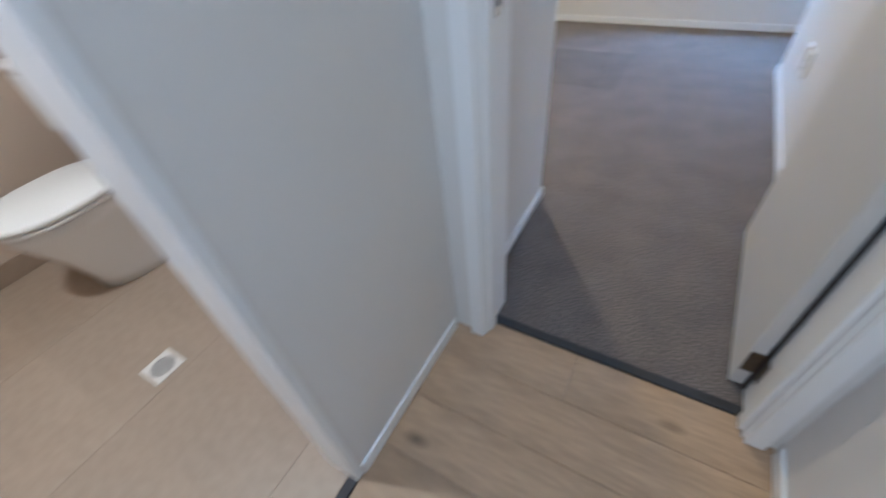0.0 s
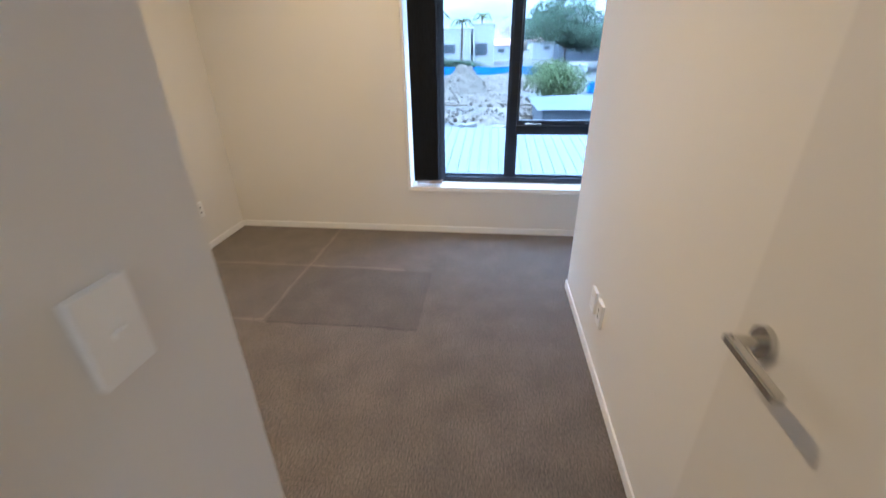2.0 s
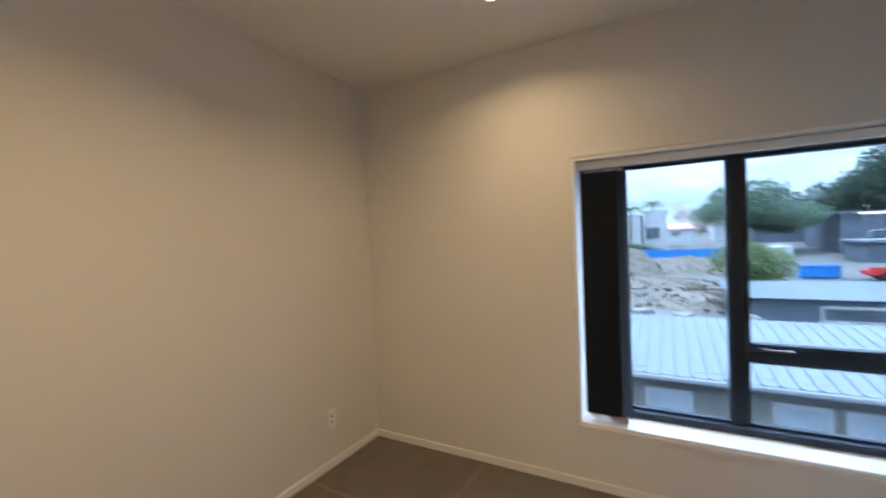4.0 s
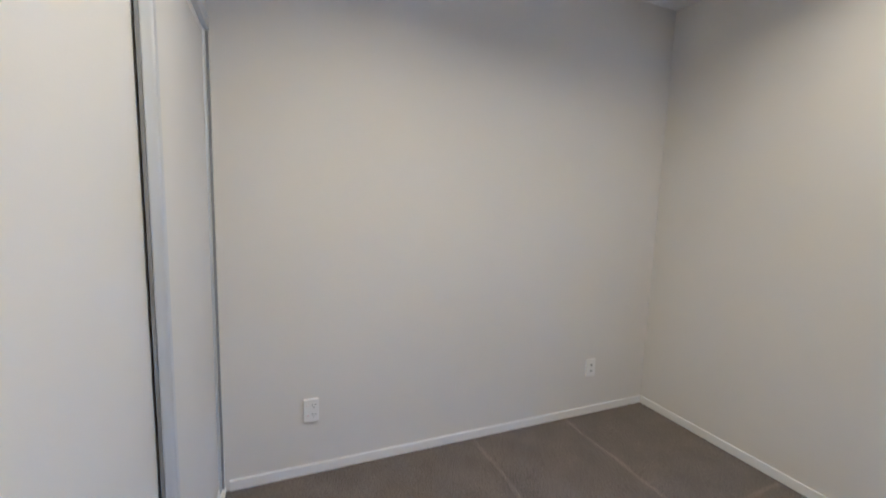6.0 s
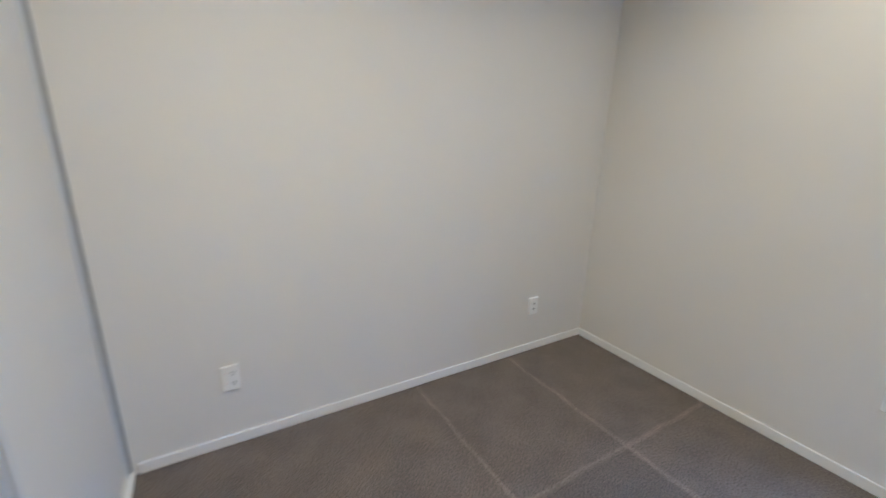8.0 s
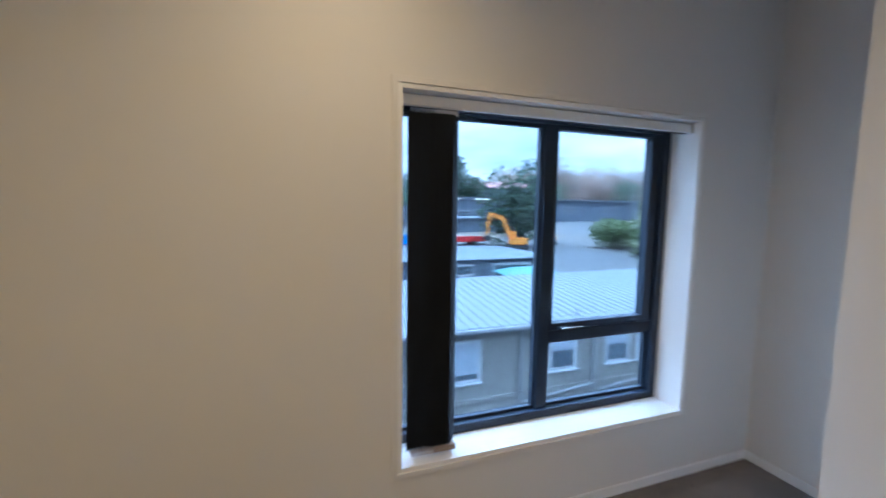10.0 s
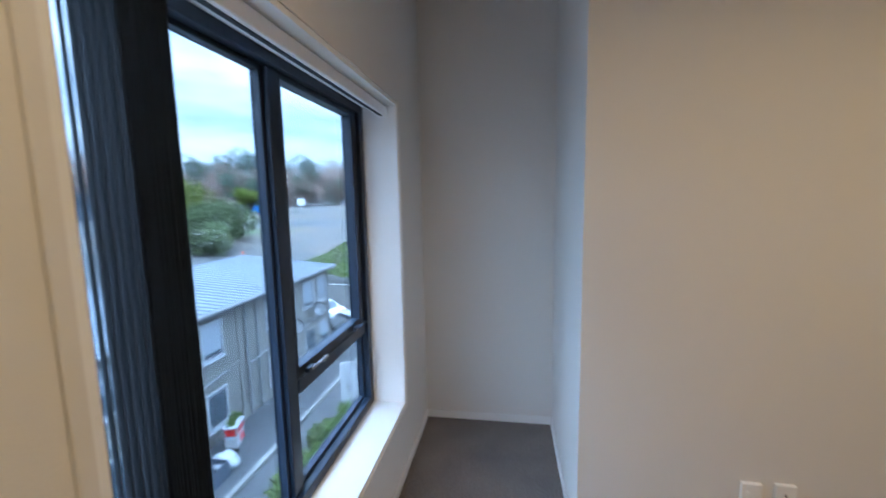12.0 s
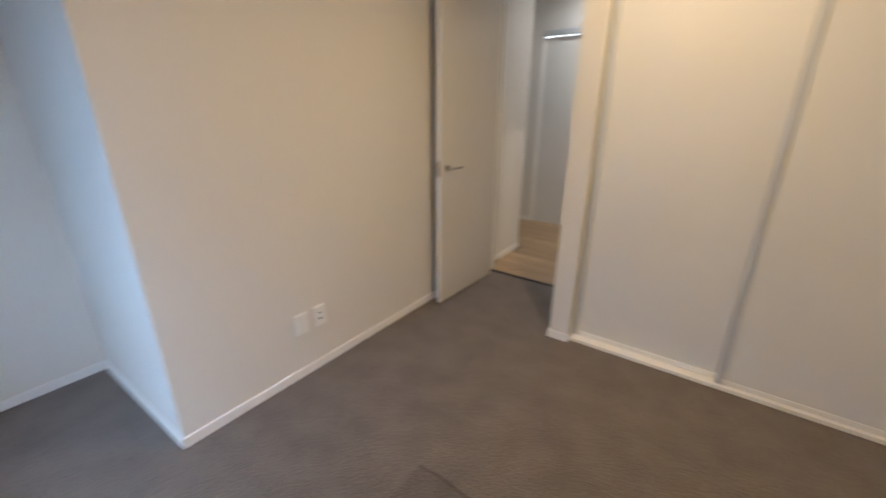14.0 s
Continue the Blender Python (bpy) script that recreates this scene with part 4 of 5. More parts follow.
def build_flats():
    f = empty("block_of_flats", pose(0, 0, 0), "two-storey grey rendered flats with a pale ribbed roof", "building")
    fx0, fx1, fy = -14.0, 23.4, 10.0
    part("wall", box(fx0, fx1, fy, 15.4, GZ, -2.18), "render", f, "stained grey render")
    for bx in range(5):
        x = -5.6 + bx * 6.9
        part("pilaster", box(x, x + 0.14, fy - 0.035, fy, GZ, -2.3), "render", f)
    part("floor_band", box(fx0, fx1, fy - 0.05, fy, -4.85, -4.70), "render", f)
    r0, r1, s = 9.62, 15.55, 0.085
    bm = bmesh.new()
    vs = [bm.verts.new(p) for p in ((fx0 - 0.2, r0, -2.22), (fx1 + 0.25, r0, -2.22), (fx1 + 0.25, r1, -2.22 + s * (r1 - r0)), (fx0 - 0.2, r1, -2.22 + s * (r1 - r0)))]
    low = [bm.verts.new(v.co - Vector((0, 0, 0.10))) for v in vs]
    bm.faces.new(vs), bm.faces.new(low[::-1])
    for i in range(4):
        bm.faces.new((low[i], low[(i + 1) % 4], vs[(i + 1) % 4], vs[i]))
    roof = part("roof", bm, "roof", f, "pale blue-grey ribbed steel roof")
    L = math.hypot(r1 - r0, s * (r1 - r0))
    rib_bm = bmesh.new()
    pr = ((-0.05, 0.0), (-0.022, 0.04), (0.022, 0.04), (0.05, 0.0))
    a = [rib_bm.verts.new((u, 0, v)) for u, v in pr]
    b = [rib_bm.verts.new((u, L, v)) for u, v in pr]
    for i in range(3):
        rib_bm.faces.new((a[i], a[i + 1], b[i + 1], b[i]))
    rib_bm.faces.new(a[::-1]), rib_bm.faces.new(b)
    bmesh.ops.recalc_face_normals(rib_bm, faces=rib_bm.faces[:])
    first = part("rib", rib_bm, "roof", roof)
    first.matrix_local = pose(fx0, r0, -2.219, math.degrees(math.atan(s)), 0, 0)
    x = fx0 + 0.36
    while x < fx1 + 0.1:
        o = first.copy()
        scene.collection.objects.link(o)
        o.matrix_local = pose(x, r0, -2.219, math.degrees(math.atan(s)), 0, 0)
        x += 0.36
    part("gutter", box(fx0 - 0.2, fx1 + 0.25, r0 - 0.11, r0 - 0.005, -2.36, -2.24, 0.02), "pipe", f, "dark grey gutter")
    part("fascia", box(fx0 - 0.2, fx1 + 0.25, r0 - 0.004, r0 + 0.02, -2.44, -2.235), "slate", f)
    for wx in (-11.0, -9.6, -5.8, -3.2, -1.8, 2.0, 4.8, 6.15, 9.9, 12.3, 13.75, 17.6, 20.9, 22.4):
        wall_window(f, wx, -3.42, 1.12, 1.42, fy, 0.85 if int(wx * 10) % 3 else 0.5)
        wall_window(f, wx, -6.0, 1.12, 1.42, fy, 0.0 if int(wx * 10) % 2 else 0.6)
    for px in (3.6, 8.2, 11.2, 15.6, 16.3, 19.4, 23.2):
        part("downpipe", tube(0.05, 0.05, (px, fy - 0.07, GZ), (px, fy - 0.07, -2.4), 8), "pipe", f)
    for px in (8.3, 11.5, 15.7, 19.5):
        part("waste_pipe", tube(0.045, 0.045, (px, fy - 0.08, -5.05), (px + 2.9, fy - 0.08, -4.78), 8), "pipe", f)
    for px in (10.4, 13.1, 16.6, 18.3, 21.0):
        part("vent_pipe", tube(0.035, 0.035, (px, fy - 0.05, -2.7), (px, fy - 0.05, -1.95), 6), "pipe", f)
    part("access_panel", box(15.75, 17.0, fy - 0.03, fy, -4.3, -2.9, 0.01), "render", f)
    part("wall_lamp", box(17.0, 17.25, fy - 0.22, fy, -5.3, -5.1, 0.04), "white", f)


build_flats()


def satellite_dish(x, z):
    d = empty("satellite_dish", pose(x, 9.62, z, 0, 0, 0), "pale grey satellite dish on a wall bracket", "satellite dish", "satellite dishes")
    bm = bmesh.new()
    rings = []
    for k in range(6):
        r = 0.40 * k / 5
        rings.append([(r * math.cos(a * math.tau / 24) + 0.0, -0.22 * (r / 0.4) ** 2, r * math.sin(a * math.tau / 24)) for a in range(24)])
    vs = [[bm.verts.new(p) for p in ring] for ring in rings[1:]]
    c = bm.verts.new((0, 0, 0))
    for i in range(24):
        bm.faces.new((c, vs[0][i], vs[0][(i + 1) % 24]))
        for a, b in zip(vs, vs[1:]):
            bm.faces.new((a[i], b[i], b[(i + 1) % 24], a[(i + 1) % 24]))
    bmesh.ops.solidify(bm, geom=bm.faces[:], thickness=0.012)
    bmesh.ops.transform(bm, matrix=pose(0, 0, 0, -25, 0, -40), verts=bm.verts[:])
    part("reflector", bm, "white", d, "", True)
    part("bracket", tube(0.02, 0.02, (0, 0.02, -0.02), (0, 0.40, -0.16), 8), "pipe", d)
    part("arm", tube(0.012, 0.012, (0, 0, -0.25), (-0.35, -0.42, 0.02), 6), "pipe", d)
    part("receiver", box(-0.40, -0.30, -0.47, -0.37, -0.02, 0.07, 0.01), "slate", d)


satellite_dish(18.7, -4.5)
satellite_dish(21.3, -4.35)


# ---- outside: foliage helpers ----
def leaf_cloud(blobs, count, size, seed, flat=0.8):
    """Many small bent leaves scattered near the skins of several blobs (x, y, z, rx, ry, rz)."""
    rnd = random.Random(seed)
    verts, faces = [], []
    weights = [b[3] * b[4] + b[4] * b[5] + b[3] * b[5] for b in blobs]
    for _ in range(count):
        bx, by, bz, rx, ry, rz = rnd.choices(blobs, weights)[0]
        u, a = rnd.uniform(-1, 1), rnd.uniform(0, math.tau)
        q = math.sqrt(1 - u * u)
        rr = rnd.uniform(0.45, 1.06) ** 0.6
        wob = 1 + 0.25 * noise.noise((math.cos(a) * q * 2.3 + bx, math.sin(a) * q * 2.3 + by, u * 2.3 + bz))
        c = Vector((bx + rx * q * math.cos(a) * rr * wob, by + ry * q * math.sin(a) * rr * wob, bz + rz * u * rr * wob))
        e = Euler((rnd.uniform(-1.2, 1.2), rnd.uniform(-1.2, 1.2), rnd.uniform(0, 6.28))).to_matrix()
        s = size * rnd.uniform(0.5, 1.3)
        k = len(verts)
        for p in ((-s, 0, 0), (0, -s * 0.55, s * 0.12), (s, 0, 0), (0, s * 0.55, s * 0.12)):
            verts.append(tuple(c + e @ Vector(p)))
        faces += [(k, k + 1, k + 2), (k, k + 2, k + 3)]
    return verts, faces


def mesh_part(name, vf, mat, parent, label=""):
    me = bpy.data.meshes.new(name)
    me.from_pydata(vf[0], [], vf[1])
    me.materials.append(M[mat])
    ob = new(name, me)
    ob.parent = parent
    if label:
        ob["label"] = label
    return ob


# ---- outside: things in the lane ----
def lane_things():
    fz = empty("old_fridge", pose(10.65, 9.25, GZ + 0.06), "tall cream fridge discarded on the footpath", "fridge")
    part("body", box(-0.32, 0.32, -0.30, 0.30, 0.03, 1.72, 0.04, 3), "white", fz)
    part("door", box(-0.31, 0.31, -0.345, -0.305, 0.70, 1.70, 0.02), "white", fz)
    part("lower_door", box(-0.31, 0.31, -0.345, -0.305, 0.06, 0.68, 0.02), "white", fz)
    part("handle", box(0.22, 0.26, -0.38, -0.346, 0.9, 1.2, 0.008), "pipe", fz)
    bn = empty("black_crate", pose(11.55, 8.6, GZ + 0.06), "black plastic crate on the footpath", "crate")
    part("walls", boxes([(-0.45, 0.45, -0.30, -0.27, 0, 0.55), (-0.45, 0.45, 0.27, 0.30, 0, 0.55), (-0.45, -0.42, -0.27, 0.27, 0, 0.55), (0.42, 0.45, -0.27, 0.27, 0, 0.55)], 0.006), "slate", bn)
    part("base", box(-0.42, 0.42, -0.27, 0.27, 0.005, 0.04), "slate", bn)
    sk = empty("white_sack", pose(12.35, 8.7, GZ + 0.06), "slumped white sack on the footpath", "sack")
    bm = bmesh.new()
    bmesh.ops.create_icosphere(bm, subdivisions=3, radius=0.42)
    for v in bm.verts:
        v.co *= 1 + 0.22 * noise.noise(v.co * 3.1)
        v.co.z = max(v.co.z * 0.85, -0.20) + 0.20
    part("bag", bm, "white", sk, "", True)
    mw = empty("red_trolley", pose(13.5, 9.2, GZ + 0.06, 0, 0, 18), "red and white two-shelf cart with plants on top", "cart")
    for sx in (-0.36, 0.36):
        for sy in (-0.19, 0.19):
            part("post", box(sx - 0.018, sx + 0.018, sy - 0.018, sy + 0.018, 0.10, 0.86, 0.004), "white", mw)
            part("wheel", tube(0.06, 0.06, (sx, sy - 0.02, 0.06), (sx, sy + 0.02, 0.06), 14), "tyre", mw)
    for z0, z1, k in ((0.10, 0.14, 0.0), (0.44, 0.48, 0.0), (0.86, 0.90, 0.05)):
        part("shelf", box(-0.38 - k, 0.38 + k, -0.21 - k, 0.21 + k, z0, z1, 0.008), "white", mw)
    part("upper_panel", box(-0.34, 0.34, -0.195, 0.18, 0.56, 0.84, 0.012), "red", mw, "red panel")
    part("lower_panel", box(-0.05, 0.34, -0.195, 0.18, 0.15, 0.40, 0.012), "red", mw, "red panel")
    part("drawer", box(-0.33, -0.07, -0.20, 0.18, 0.15, 0.38, 0.012), "white", mw, "white drawer front")
    mesh_part("potted_plants", leaf_cloud([(-0.2, 0, 1.02, 0.16, 0.14, 0.13), (0.14, 0.03, 1.06, 0.18, 0.15, 0.17), (0.42, -0.05, 0.95, 0.14, 0.12, 0.10)], 420, 0.05, 77), "hedge", mw, "leafy plants")
    sg = empty("number_board", pose(16.35, 5.75, GZ, 0, 0, -63), "white panel marked with the number 9 in the hedge", "sign")
    part("board", box(-0.55, 0.55, -0.03, 0.03, 0.25, 2.25, 0.01), "white", sg)
    for px in (-0.45, 0.45):
        part("post", box(px - 0.04, px + 0.04, 0.03, 0.10, 0, 2.2, 0.008), "white", sg)
    fc = bpy.data.curves.new("number", "FONT")
    fc.body, fc.size, fc.extrude, fc.align_x = "9", 0.42, 0.004, "CENTER"
    tx = new("number", fc)
    fc.materials.append(M["slot"])
    tx.parent = sg
    tx.matrix_local = pose(-0.22, -0.034, 0.95, 90, 0, 0)
    structure("lane_wall", box(6.0, 30, 7.55, 7.75, GZ, GZ + 0.16, 0.015), "concrete", "low concrete kerb along the footpath", "kerb")
    rl = empty("handrail", pose(0, 0, 0), "white tubular railing beside the lane", "railing")
    part("top_rail", tube(0.025, 0.025, (12.6, 5.35, GZ + 1.0), (17.4, 5.35, GZ + 1.0), 8), "white", rl)
    part("bottom_rail", tube(0.02, 0.02, (12.6, 5.35, GZ + 0.15), (17.4, 5.35, GZ + 0.15), 8), "white", rl)
    for i in range(25):
        part("baluster", tube(0.012, 0.012, (12.6 + i * 0.2, 5.35, GZ), (12.6 + i * 0.2, 5.35, GZ + 1.0), 6), "white", rl)


lane_things()


def tree(name, m, h, spread, leafmat, label, seed, leaves=2200, size=0.3, group="", trunk=0.28, bare=False, limbs=9):
    rnd = random.Random(seed)
    t = empty(name, m, label, "tree" if name == "tree" else name.replace("_", " "), group)
    bm = bmesh.new()
    def limb(a, b, r0, r1):
        d = Vector(b) - Vector(a)
        mm = Matrix.Translation((Vector(a) + Vector(b)) / 2) @ d.to_track_quat("Z", "Y").to_matrix().to_4x4()
        bmesh.ops.create_cone(bm, cap_ends=True, segments=7, radius1=r0, radius2=r1, depth=d.length, matrix=mm)
    r = h * 0.02
    top = (rnd.uniform(-0.3, 0.3), rnd.uniform(-0.3, 0.3), h * trunk * 1.6)
    limb((0, 0, -0.5), top, r, r * 0.6)
    blobs = []
    for i in range(limbs):
        a = i * 2.4 + rnd.uniform(-0.4, 0.4)
        d = spread * rnd.uniform(0.25, 0.68)
        z = h * rnd.uniform(trunk + 0.12, 0.86)
        tip = (d * math.cos(a), d * math.sin(a), z)
        limb(tuple(c * 0.8 for c in top), tip, r * 0.42, r * 0.10)
        k = rnd.uniform(0.26, 0.44)
        blobs.append((tip[0], tip[1], z, spread * k, spread * k, h * k * 0.42))
        for j in range(3 if bare else 1):
            limb(tip, (tip[0] + rnd.uniform(-1, 1) * spread * 0.3, tip[1] + rnd.uniform(-1, 1) * spread * 0.3, min(z + h * rnd.uniform(0.05, 0.16), h)), r * 0.12, r * 0.03)
    part("trunk", bm, "bark", t)
    mesh_part("crown", leaf_cloud(blobs, leaves, size, seed), leafmat, t, "uneven leafy crown")
    return t


def on_land(x, y, turn=0.0, s=1.0):
    return pose(x, y, height(x, y), 0, 0, turn) @ Matrix.Scale(s, 4)


def shrub(name, x, y, w, d, h, mat, label, seed, leaves, size, blossom=0):
    rnd = random.Random(seed)
    s = empty(name, pose(x, y, height(x, y)), label, "bush")
    blobs = []
    for _ in range(9):
        k = rnd.uniform(0.25, 0.42)
        blobs.append((rnd.uniform(-0.6, 0.6) * w / 2, rnd.uniform(-0.6, 0.6) * d / 2, h * rnd.uniform(0.25, 0.68), w * k, d * k, h * 0.34))
    bm = bmesh.new()
    for b in blobs:
        dd = Vector(b[:3])
        mm = Matrix.Translation(dd / 2) @ dd.to_track_quat("Z", "Y").to_matrix().to_4x4()
        bmesh.ops.create_cone(bm, cap_ends=True, segments=5, radius1=0.05, radius2=0.015, depth=dd.length, matrix=mm)
    part("stems", bm, "bark", s)
    mesh_part("foliage", leaf_cloud(blobs, leaves, size, seed), mat, s)
    if blossom:
        mesh_part("blossom", leaf_cloud([(p, q, r + 0.1, a * 1.04, c * 1.04, e * 1.04) for p, q, r, a, c, e in blobs[:4]], blossom, size * 0.9, seed + 1), "blossom", s, "pale flower heads")


def planting():
    # hedge along the lane
    hb = [(x, 5.95 + 0.25 * math.sin(2.3 * x), GZ + 0.30, 0.42, 0.45 + 0.12 * math.sin(5.1 * x), 0.40 + 0.12 * math.sin(3.7 * x)) for x in [8 + 0.75 * i for i in range(30)]]
    hg = new("hedge", bpy.data.meshes.new("hedge"))
    v, f = leaf_cloud(hb, 15000, 0.075, 5)
    hg.data.from_pydata(v, [], f)
    hg.data.materials.append(M["hedge"])
    tagged(hg, "bright green low hedge along the lane wall", "hedge", "", "stuff")
    shrub("bush", 31.0, 25.0, 6.5, 4, 4.6, "leaf", "dense green bush on the bank behind the flats", 11, 8500, 0.13)
    shrub("bush", 36.2, 27.0, 6.5, 4, 4.2, "leaf", "dense green bush on the bank behind the flats", 12, 8500, 0.13)
    shrub("bush", 35.8, 29.8, 4.6, 4, 6.0, "leaf_light", "yellow-green bush rising over the bank", 13, 6000, 0.13)
    shrub("bush", 39.5, 29.0, 5, 4, 4.4, "leaf_rust_hazed", "russet bush beside the driveway", 14, 6000, 0.13)
    shrub("bush", 21.5, 34.0, 5, 5, 8.8, "leaf_dark", "tall dark green shrub beyond the flats", 15, 3200, 0.25)
    shrub("bush", 7.0, 30.0, 4.4, 4, 3.3, "leaf", "round olive green bush beside the rubble", 16, 6500, 0.11)
    shrub("bush", 30.5, 30.0, 4, 4, 3.0, "leaf", "green bush near the site road", 17, 2000, 0.2)
    shrub("bush", 30.0, 22.8, 4.2, 3, 2.8, "leaf", "green bush with pale blossom above the bank", 18, 4200, 0.11, 700)
    shrub("bush", -4.5, 64.5, 8, 2.5, 2.2, "leaf_dark", "dark clipped bushes in front of the white house", 19, 3600, 0.16)
    tree("tree", on_land(12.8, 66), 9.4, 8.0, "leaf_dark", "broad dark evergreen tree behind the site", 21, 15000, 0.22, "", 0.26, False, 16)
    tree("tree", on_land(29.3, 78), 13.8, 9.5, "leaf_dark", "broad dark evergreen tree behind the yard", 22, 15000, 0.27, "", 0.2, False, 16)
    tree("tree", on_land(75.0, 50), 6.4, 3.6, "leaf_light", "rounded yellow-green tree by the far fence", 23, 5000, 0.2, "", 0.08, False, 16)
    tree("tree", on_land(81.0, 47), 7.0, 3.6, "leaf_rust_hazed", "russet tree by the far fence", 24, 4200, 0.2, "", 0.08, True, 16)
    # wooded hill beyond the yard, its leaf colours paled for haze
    kinds = [tree("tree", on_land(96, 110), 15, 8, "leaf_rust_hazed", "russet leafed tree of the far wood", 31, 7000, 0.16, "distant wood", 0.10, True, 16),
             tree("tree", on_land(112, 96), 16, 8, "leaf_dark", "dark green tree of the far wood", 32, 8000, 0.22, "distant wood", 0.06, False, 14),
             tree("tree", on_land(128, 80), 14, 7, "leaf_rust_hazed", "half-bare russet tree of the far wood", 33, 4200, 0.15, "distant wood", 0.12, True, 18)]
    rnd = random.Random(9)
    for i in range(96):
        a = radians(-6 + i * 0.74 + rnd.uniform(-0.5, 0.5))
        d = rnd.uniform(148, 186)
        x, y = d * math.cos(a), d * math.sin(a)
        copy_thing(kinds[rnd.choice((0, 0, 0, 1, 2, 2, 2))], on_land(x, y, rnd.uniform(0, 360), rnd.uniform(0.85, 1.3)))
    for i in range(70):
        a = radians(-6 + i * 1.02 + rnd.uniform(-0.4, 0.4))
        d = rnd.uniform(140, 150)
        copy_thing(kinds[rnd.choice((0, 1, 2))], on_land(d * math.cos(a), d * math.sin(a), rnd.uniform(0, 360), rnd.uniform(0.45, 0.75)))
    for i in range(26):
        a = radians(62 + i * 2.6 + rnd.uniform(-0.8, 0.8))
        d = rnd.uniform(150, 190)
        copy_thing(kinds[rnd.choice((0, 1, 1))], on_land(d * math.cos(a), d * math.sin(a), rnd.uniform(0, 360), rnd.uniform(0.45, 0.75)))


planting()


def palm(x, y, h, base):
    p = empty("palm_tree", pose(x, y, base), "tall palm beside the white house", "palm tree", "palms")
    part("trunk", tube(0.22, 0.14, (0, 0, 0), (0.15, 0, h), 8), "bark", p)
    rnd = random.Random(int(h * 100))
    for i in range(16):
        a = i * math.tau / 16 + rnd.uniform(-0.15, 0.15)
        bm = bmesh.new()
        prev = None
        up = rnd.uniform(0.1, 0.9)
        for k in range(6):
            u = k / 5
            c = Vector((0.15 + math.cos(a) * 1.9 * u, math.sin(a) * 1.9 * u, h + up * math.sin(u * 2.4) - 1.1 * u * u))
            side = Vector((-math.sin(a), math.cos(a), 0)) * 0.22 * (1 - u * 0.8)
            row = [bm.verts.new(c - side - Vector((0, 0, 0.1))), bm.verts.new(c), bm.verts.new(c + side - Vector((0, 0, 0.1)))]
            if prev:
                bm.faces.new((prev[0], prev[1], row[1], row[0])), bm.faces.new((prev[1], prev[2], row[2], row[1]))
            prev = row
        part("frond", bm, "leaf", p)


palm(-3.2, 70, 6.6, -1.2)
palm(-0.5, 84, 8.0, -0.9)
palm(-7.2, 72, 8.2, -1.2)


# ---- outside: houses, site and yard ----
def simple_house(name, x, y, w, d, z1, wallmat, roofmat, label, windows=(), pitch=0.0, over=0.3, turn=0.0, z0=None):
    z0 = height(x, y) - 0.4 if z0 is None else z0
    h = empty(name, pose(x, y, 0, 0, 0, turn), label, "building")
    part("wall", box(-w / 2, w / 2, 0, d, z0, z1), wallmat, h)
    bm = bmesh.new()
    a = [(-w / 2 - over, -over), (w / 2 + over, -over), (w / 2 + over, d + over), (-w / 2 - over, d + over)]
    if pitch:
        pts = [(px, py, z1) for px, py in a] + [(-w / 2 + (w * 0.2), d / 2, z1 + pitch), (w / 2 - (w * 0.2), d / 2, z1 + pitch)]
        vs = [bm.verts.new(p) for p in pts]
        for f in ((0, 1, 5, 4), (1, 2, 5), (2, 3, 4, 5), (3, 0, 4), (3, 2, 1, 0)):
            bm.faces.new([vs[i] for i in f])
    else:
        add_box(bm, -w / 2 - over, w / 2 + over, -over, d + over, z1, z1 + 0.22)
    part("roof", bm, roofmat, h)
    for wx, wz, ww, wh in windows:
        win = part("window", box(wx - ww / 2, wx + ww / 2, -0.05, 0.02, wz - wh / 2, wz + wh / 2, 0.02), "white", h)
        part("pane", box(wx - ww / 2 + 0.12, wx + ww / 2 - 0.12, -0.065, -0.051, wz - wh / 2 + 0.12, wz + wh / 2 - 0.12), "pane", win)
    return h


simple_house("house", -4.6, 76, 5.2, 9, 4.6, "white", "white", "white flat-roofed modern house with dark windows", ((-1.3, 1.6, 2.6, 1.6),), 0, 0.1)
simple_house("house", 0.2, 78, 3.6, 9, 5.3, "white", "white", "white flat-roofed modern house with dark windows", ((-0.4, 1.5, 2.4, 2.2),), 0, 0.1)
simple_house("house", 3.6, 96, 7, 8, 2.2, "white", "pinkroof", "low house with a faded red roof", ((0, 1.2, 1.6, 1.0),), 1.4)
simple_house("house", 13.5, 98, 6, 8, 3.0, "white", "pinkroof", "low house with a faded red roof", ((0, 1.6, 1.6, 1.0),), 1.4)
simple_house("shed", 10.4, 19.8, 11.0, 6.2, -1.45, "slate", "shed_roof", "dark clad outbuilding with a pale hipped steel roof", ((-1.2, -2.1, 3.2, 0.7), (2.9, -2.1, 2.6, 0.7)), 0.42, 0.35)
simple_house("shed", 13.4, 17.3, 3.0, 1.8, -2.10, "slate", "teal", "small shed with a teal roof", (), 0.35, 0.2)
simple_house("warehouse", 26.4, 62, 13, 14, 3.0, "slate", "roof", "dark clad warehouse with lit canopy edges", ((-3, 0.4, 2.2, 1.2), (1.5, 0.4, 2.2, 1.2)), 0, 0.4)
simple_house("warehouse", 24, 50, 11, 6, -0.1, "slate", "roof", "low dark clad yard building", (), 0, 0.4)
simple_house("warehouse", 58, 66, 22, 14, 3.0, "slate", "roof", "long dark warehouse with a pale roof edge", ((-6, 1.2, 3, 1.2), (4, 1.2, 3, 1.2)), 0, 0.6)
simple_house("house", 54, 92, 15, 10, 6.6, "slate", "pinkroof", "large house with a faded red roof", ((4, 4.4, 6.5, 2.2),), 1.8)
